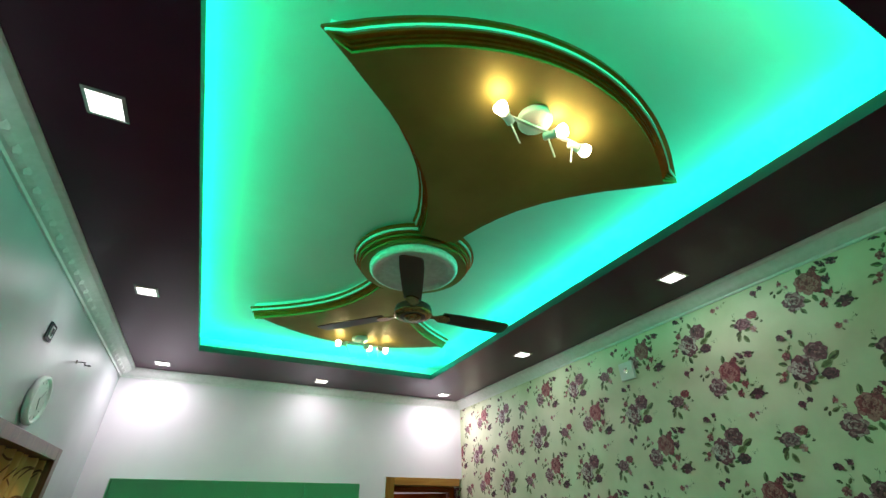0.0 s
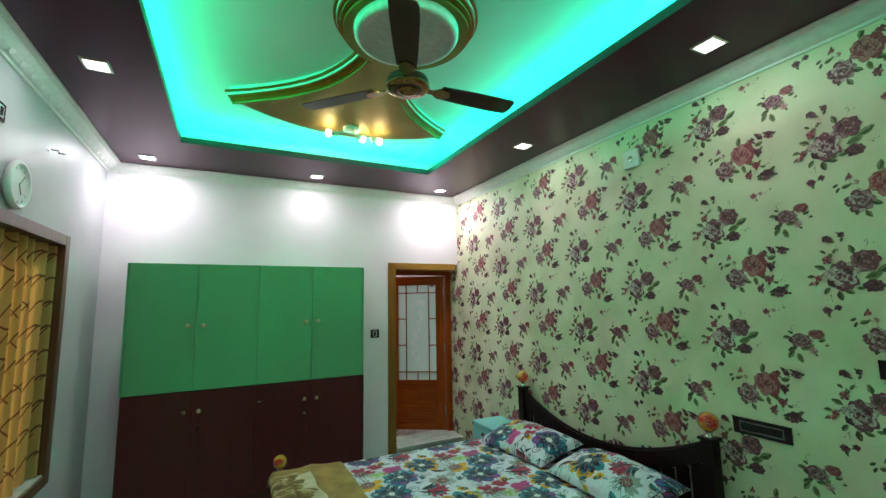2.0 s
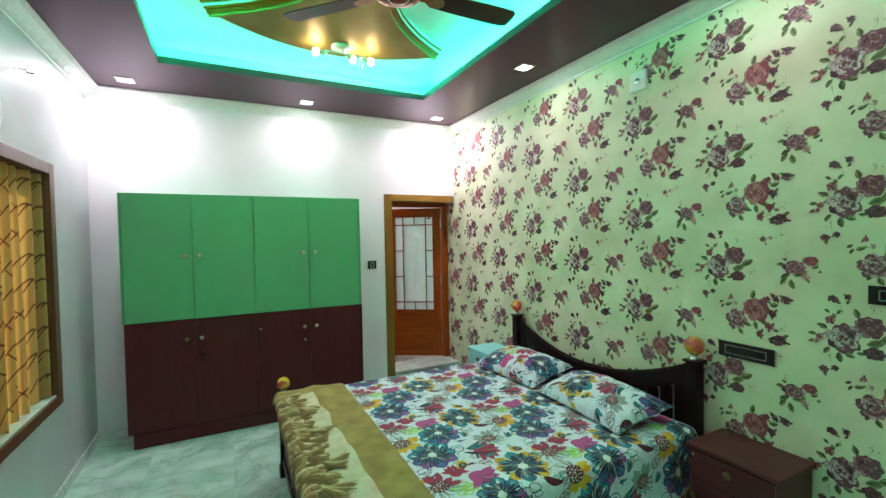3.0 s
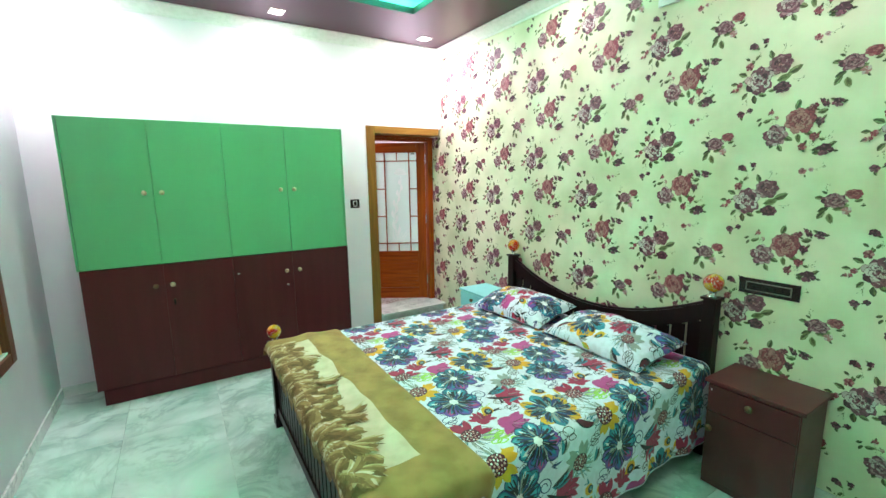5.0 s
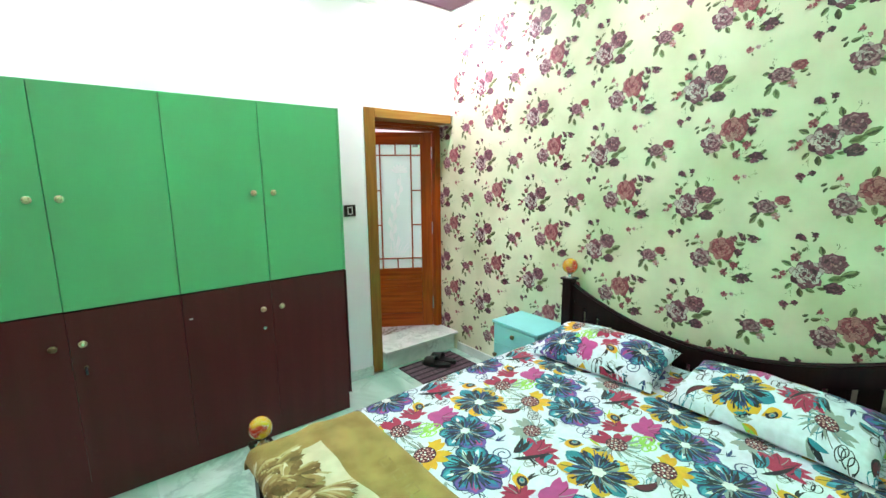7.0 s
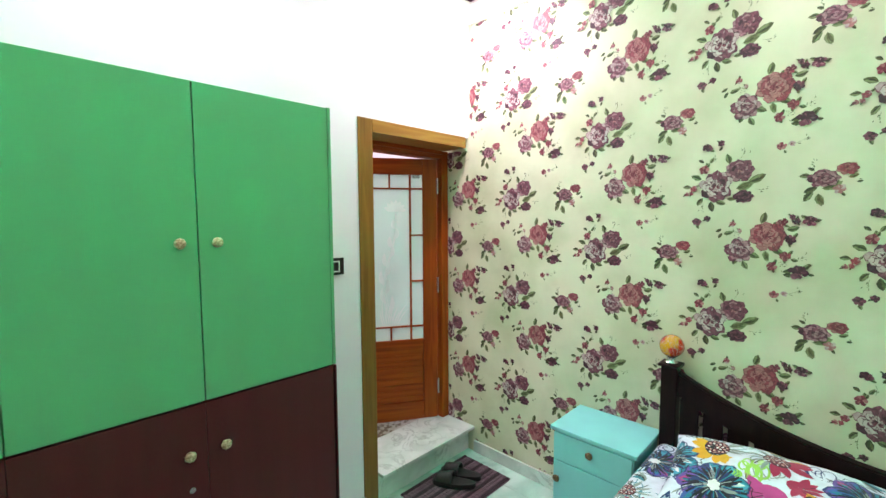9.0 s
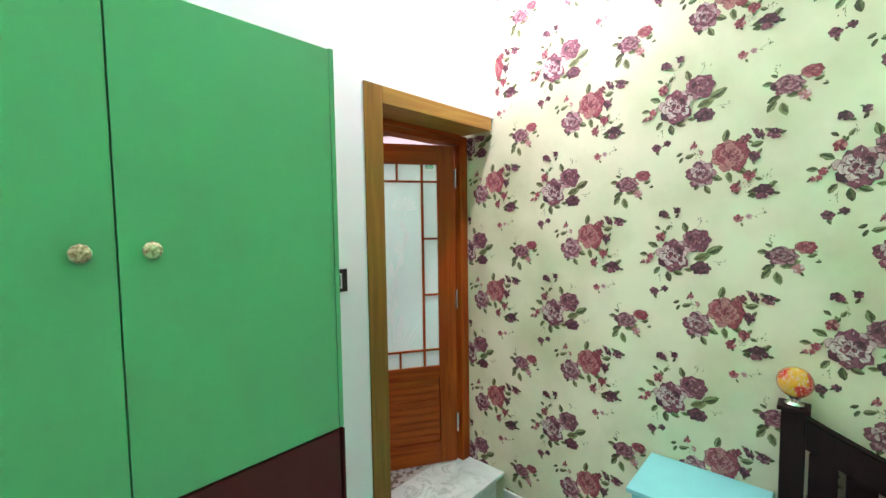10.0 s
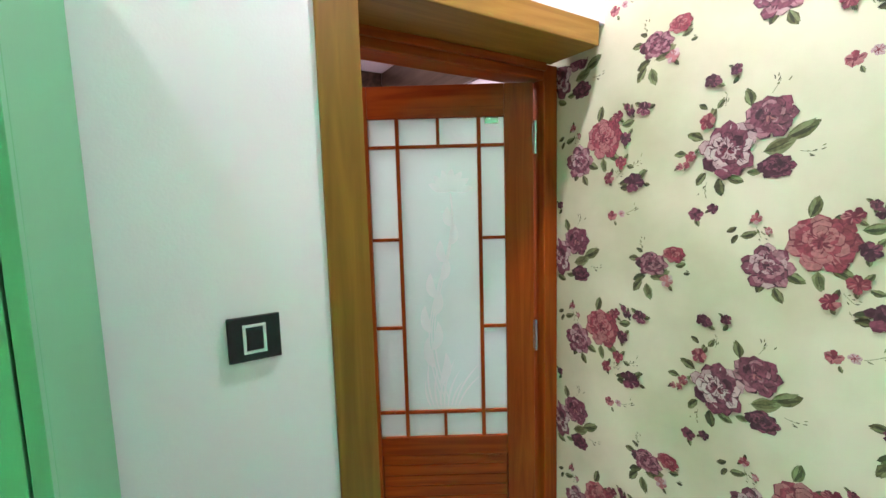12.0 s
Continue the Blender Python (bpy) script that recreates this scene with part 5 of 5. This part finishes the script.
def sandal(x, y, turn):
    m = pose(x, y, 0.012, 0, 0, turn) @ Matrix.Scale(1.1, 4)
    sd = thing("sandal", (x, y, 0.012), "black rubber slide sandal on the doormat", "sandal", "pair of sandals")
    sole = []
    for k in range(28):
        a = 2 * math.pi * k / 28
        w = 0.046 + 0.008 * math.cos(a)
        sole.append((0.128 * math.cos(a), w * math.sin(a) * (1 + 0.1 * math.cos(2 * a))))
    bm = prism(bmesh.new(), sole, 0.0005, 0.026, lambda u, v, h: m @ Vector((u, v, h + 0.010 * max(0.0, -u / 0.128))))
    part("sole", bm, BLACKRUB, sd)
    bm = bmesh.new()
    rows = []
    for i in range(9):
        t = i / 8
        rows.append([bm.verts.new(m @ Vector((0.005 + 0.095 * t, (0.050 - 0.008 * t) * math.cos(math.pi * j / 10), 0.018 + (0.066 - 0.022 * t) * math.sin(math.pi * j / 10)))) for j in range(11)])
    for a, b in zip(rows, rows[1:]):
        for j in range(10):
            bm.faces.new((a[j], a[j + 1], b[j + 1], b[j]))
    strap = part("strap", bm, BLACKRUB, sd, smooth=True)
    mod = strap.modifiers.new("thickness", "SOLIDIFY")
    mod.thickness = 0.006


sandal(2.375, 5.005, 118)
sandal(2.475, 5.035, 110)

# ---- wallpaper print ----
rng = random.Random(8)
wp = Print(lambda u, v, h: (XR - h, -u, v), 0.00016)
wp.rough = random.Random(21)
RED, PLUM, LILAC, BLUSH, DARK, CORAL = (9, 4, 5, 5), (0, 1, 1, 2), (0, 1, 2, 3), (0, 1, 3, 10), (0, 0, 1, 1), (4, 5, 3, 5)


def squeezed(first, x, y, kx, ky):
    """Scales what was printed since first about a middle."""
    wp.v[first:] = [(a, -x + (b + x) * kx, y + (c - y) * ky) for a, b, c in wp.v[first:]]


def rose(x, y, rx, ry, shades, layer, middle=0):
    """A full rose in brushed petals: dark between them, lighter at their rims, streaked along their length."""
    first = len(wp.v)
    rng = random.Random(7 + 3 * layer)
    dark, mid, light, rim = shades
    turn = rng.uniform(0, 6.28)
    r = 1.06 * rx
    at = layer
    wp.blob(x, y, r * 0.78, dark, at, 1.0, turn, 14)
    for reach, wide, count in ((1.0, 0.62, 9), (0.80, 0.56, 8), (0.58, 0.46, 7), (0.36, 0.32, 5)):
        for k in range(count):
            a = turn + 6.2832 * k / count + rng.uniform(-0.12, 0.12) + 2.0 * reach
            ln, w = r * reach * rng.uniform(0.88, 1.08), r * wide * rng.uniform(0.9, 1.15)
            bend = rng.uniform(-0.2, 0.2)
            at += 0.3
            wp.petal(x, y, a, ln, w, dark if rng.random() < 0.6 else mid, at, 0.0, 2.1, bend, 6)
            wp.petal(x, y, a + rng.uniform(-0.06, 0.06), ln * 0.95, w * 0.86, rng.choice((light, light, mid, mid, rim)), at + 0.1, ln * 0.03, 2.2, bend, 6)
            wp.petal(x, y, a + rng.uniform(-0.10, 0.10), ln * 0.74, w * 0.62, mid if rng.random() < 0.7 else light, at + 0.2, 0.0, 1.5, bend, 5)
            for q in range(3):
                b = a + rng.uniform(-0.30, 0.30)
                wp.petal(x, y, b, ln * rng.uniform(0.35, 0.55), w * rng.uniform(0.05, 0.13), rng.choice((rim, dark, dark, mid)), at + 0.25, ln * 0.36, 1.0, bend, 4)
        turn += 0.7
    for k in range(7):
        a = rng.uniform(0, 6.28)
        wp.petal(x, y, a, r * rng.uniform(0.12, 0.26), r * 0.09, (middle or dark) if k % 3 else dark, at + 0.6, r * 0.02, 1.1, 0.6, 4)
    squeezed(first, x, y, 1.0, ry / rx)


def leaf_print(x, y, a, ln, ink, layer=0):
    ln *= 1.06
    x, y = x - 0.5 * ln * math.cos(a), y - 0.5 * ln * math.sin(a)
    wp.petal(x, y, a - 0.05, ln, ln * 0.52, ink, layer, 0.0, 0.95, 0.15, 7)
    wp.petal(x, y, a + 0.14, ln * 0.90, ln * 0.22, {7: 8, 6: 7, 8: 7}[ink], layer + 1, 0.03 * ln, 0.95, 0.1, 6)
    wp.petal(x, y, a - 0.20, ln * 0.80, ln * 0.14, {7: 6, 6: 6, 8: 7}[ink], layer + 1, 0.05 * ln, 0.95, 0.2, 6)
    wp.petal(x, y, a, ln * 0.96, ln * 0.035, 6, layer + 2, -0.06 * ln, 0.9, 0.12)


def bud(x, y, r, shades, layer=2, leaves=2):
    a = rng.uniform(0, 6.28)
    for q in range(leaves):
        leaf_print(x + 1.0 * r * math.cos(a + 2.4 * q), y + 1.0 * r * math.sin(a + 2.4 * q), a + 2.4 * q, r * rng.uniform(0.8, 1.2), rng.choice((6, 7)), layer - 1.5)
    wp.blob(x, y, r * 0.62, shades[0], layer, rng.uniform(0.75, 0.95), a)
    for k in range(6):
        b = a + 1.047 * k + rng.uniform(-0.25, 0.25)
        wp.petal(x, y, b, r * rng.uniform(0.8, 1.1), r * 0.75, rng.choice(shades[:3]), layer + 0.3 + 0.1 * k, 0.0, 1.8, 0.2)
        wp.petal(x, y, b + 0.1, r * rng.uniform(0.5, 0.8), r * 0.16, shades[-1] if k % 2 else shades[0], layer + 1.2, r * 0.15, 1.2, 0.2, 4)
    wp.blob(x, y, r * 0.22, shades[0], layer + 1.5)


def sprig(x, y, a):
    for q in range(6):
        b, d = a + rng.uniform(-0.5, 0.5), rng.uniform(0.004, 0.04)
        wp.petal(x + d * math.cos(b), y + d * math.sin(b), b + rng.uniform(-0.6, 0.6), rng.uniform(0.006, 0.014), 0.003, (8, 7, 6)[q % 3], 0, 0.0, 0.9, 0.3, 3)
    wp.ribbon([(x + 0.008 * k * math.cos(a), y + 0.008 * k * math.sin(a + 0.05 * k)) for k in range(5)], 0.0012, 8, 0)


def bouquet_a(x, y):
    for dx, dy, a, ln, ink in ((-0.016, 0.078, 1.2, 0.048, 7), (-0.047, -0.089, -0.6, 0.045, 7), (-0.004, -0.090, -1.5, 0.045, 8), (0.036, -0.066, -0.7, 0.045, 7), (-0.079, -0.135, -1.2, 0.040, 7),
                               (-0.144, 0.009, 0.2, 0.038, 7), (-0.184, 0.020, 0.4, 0.026, 6), (-0.178, -0.003, -2.2, 0.026, 6), (0.085, 0.031, 0.1, 0.042, 7), (0.077, -0.166, 2.9, 0.034, 6),
                               (0.094, -0.102, -0.4, 0.026, 7), (0.142, -0.122, 0.2, 0.022, 6), (0.150, -0.160, -0.3, 0.022, 6), (-0.116, -0.118, -2.2, 0.034, 6)):
        leaf_print(x + dx, y + dy, a, ln, ink)
    rose(x - 0.102, y - 0.067, 0.056, 0.056, LILAC, 4)
    rose(x, y, 0.068, 0.067, RED, 12, 9)
    for dx, dy, r, sh in ((-0.130, 0.050, 0.014, CORAL), (-0.102, 0.021, 0.010, (3, 10, 5)), (0.048, 0.057, 0.021, RED), (0.081, 0.082, 0.013, DARK), (0.095, 0.064, 0.015, DARK), (0.138, 0.066, 0.024, PLUM),
                          (0.078, -0.013, 0.023, DARK), (0.064, -0.086, 0.022, RED), (0.020, -0.131, 0.021, RED), (0.109, -0.151, 0.034, DARK)):
        bud(x + dx, y + dy, r, sh, 18)
    sprig(x + 0.10, y - 0.10, 0.3)
    sprig(x - 0.13, y + 0.03, -1.2)
    sprig(x + 0.04, y - 0.11, -0.9)


def bouquet_b(x, y):
    for dx, dy, a, ln, ink in ((0.045, 0.122, 1.7, 0.045, 7), (0.155, 0.025, 0.35, 0.065, 7), (0.112, -0.006, 0.25, 0.066, 8), (-0.018, -0.095, -1.5, 0.046, 6), (0.019, -0.078, -0.5, 0.040, 7), (-0.082, 0.045, 2.6, 0.045, 7),
                               (-0.122, 0.002, 3.0, 0.034, 7), (0.062, -0.062, -0.1, 0.034, 8), (0.013, 0.171, 0.9, 0.022, 6), (-0.064, 0.120, 2.4, 0.026, 6), (-0.021, 0.119, 0.9, 0.026, 7), (-0.040, 0.100, 1.5, 0.024, 7),
                               (-0.066, -0.070, -2.3, 0.040, 7)):
        leaf_print(x + dx, y + dy, a, ln, ink)
    rose(x + 0.106, y - 0.051, 0.039, 0.029, (0, 0, 1, 1), 4)
    rose(x + 0.089, y + 0.068, 0.056, 0.052, PLUM, 12, 5)
    rose(x, y, 0.068, 0.070, BLUSH, 22, 9)
    for dx, dy, r, sh in ((-0.050, 0.079, 0.023, RED), (-0.090, -0.007, 0.017, CORAL), (-0.121, -0.034, 0.012, RED), (-0.102, -0.030, 0.011, CORAL), (-0.040, 0.180, 0.022, DARK), (0.014, 0.196, 0.016, DARK)):
        bud(x + dx, y + dy, r, sh, 30, 1)
    sprig(x + 0.15, y - 0.02, -0.3)
    sprig(x + 0.09, y + 0.12, 1.0)
    sprig(x - 0.01, y + 0.11, 1.5)
    sprig(x - 0.05, y - 0.08, -1.7)


def spray_c(x, y):
    for dx, dy, a, ln, ink in ((-0.058, 0.014, 3.0, 0.036, 7), (-0.040, 0.040, 2.5, 0.024, 6), (-0.047, -0.072, -2.3, 0.046, 7), (-0.010, -0.088, -1.4, 0.050, 8), (0.028, -0.032, 0.3, 0.062, 8), (-0.040, -0.045, -2.8, 0.044, 6),
                               (0.106, -0.018, 0.0, 0.018, 6), (0.088, 0.004, 0.2, 0.030, 7)):
        leaf_print(x + dx, y + dy, a, ln, ink)
    rose(x, y, 0.052, 0.036, (0, 1, 2, 2), 4)
    rose(x + 0.069, y + 0.035, 0.034, 0.025, (9, 4, 4, 5), 12, 5)
    bud(x + 0.050, y - 0.046, 0.022, (5, 3, 10, 3), 12)
    sprig(x + 0.07, y + 0.01, 0.0)
    sprig(x - 0.03, y + 0.04, 1.9)


def strays(x, y):
    bud(x + 0.031, y + 0.382, 0.020, RED, 2, 0)
    bud(x + 0.066, y + 0.390, 0.013, CORAL, 2, 0)
    leaf_print(x + 0.044, y + 0.358, -1.3, 0.016, 7)
    sprig(x + 0.08, y + 0.39, 0.3)
    bud(x - 0.277, y + 0.060, 0.022, DARK, 2, 1)
    bud(x - 0.232, y + 0.075, 0.016, DARK, 2, 1)


def stamp(draw):
    """Prints a motif once and returns its shapes to be repeated."""
    v, f, m = len(wp.v), len(wp.f), len(wp.m)
    draw(0.0, 0.0)
    out = (np.array(wp.v[v:]), np.array(wp.f[f:]) - v, wp.m[m:])
    del wp.v[v:], wp.f[f:], wp.m[m:]
    return out


MOTIFS = [(stamp(bouquet_a), 0.0, 0.0), (stamp(bouquet_b), -0.201, 0.226), (stamp(spray_c), 0.172, 0.238), (stamp(strays), 0.0, 0.0)]
for k in range(-2, 10):
    for n in range(-4, 4):
        u, v = -4.661 + 0.573 * k, 1.613 + 0.010 * k + (0.319 if k % 2 else 0.0) + 0.638 * n
        for (verts, faces, inks), du, dv in MOTIFS:
            cu, cv = u + du, v + dv
            moved = verts + np.array((0.0, -cu, cv))
            inside = (moved[:, 1] < YF + 0.20) & (moved[:, 1] > YN + 0.005) & (moved[:, 2] > 0.09) & (moved[:, 2] < 3.045) & ((moved[:, 1] < YF - 0.012) | (moved[:, 2] < 2.20))
            keep = inside[faces].all(axis=1)
            if keep.any():
                base = len(wp.v)
                wp.v += [tuple(p) for p in moved]
                wp.f += [tuple(q) for q in (faces[keep] + base).tolist()]
                wp.m += [i for i, ok in zip(inks, keep) if ok]
ob = new("rose_print", wp.mesh("rose_print", PAPERINK))
ob.parent = wall_east
ob["label"] = "printed plum, pink and red rose bouquets with green leaves"

# ---- floor slabs ----
floor = structure("floor", solid(XL, XR, YN, YF, -0.0119, -0.0065), JOINT, "pale green veined marble slab floor")
slabs = {}
XS = [XL, -0.39, 0.21, 0.81, 1.41, 2.01, 2.61, XR]
YS = [YN, 0.66, 1.86, 3.06, 4.26, YF]
for x0, x1 in zip(XS, XS[1:]):
    for y0, y1 in zip(YS, YS[1:]):
        key = (round(x1 - x0, 3), round(y1 - y0, 3))
        if key not in slabs:
            slabs[key] = finish("slab", solid(-key[0] / 2 + 0.0008, key[0] / 2 - 0.0008, -key[1] / 2 + 0.0008, key[1] / 2 - 0.0008, -0.006, 0.0, 0.0006), MARBLE, False)
        ob = new("slab", slabs[key])
        ob.location = ((x0 + x1) / 2, (y0 + y1) / 2, 0)
        ob.parent = floor
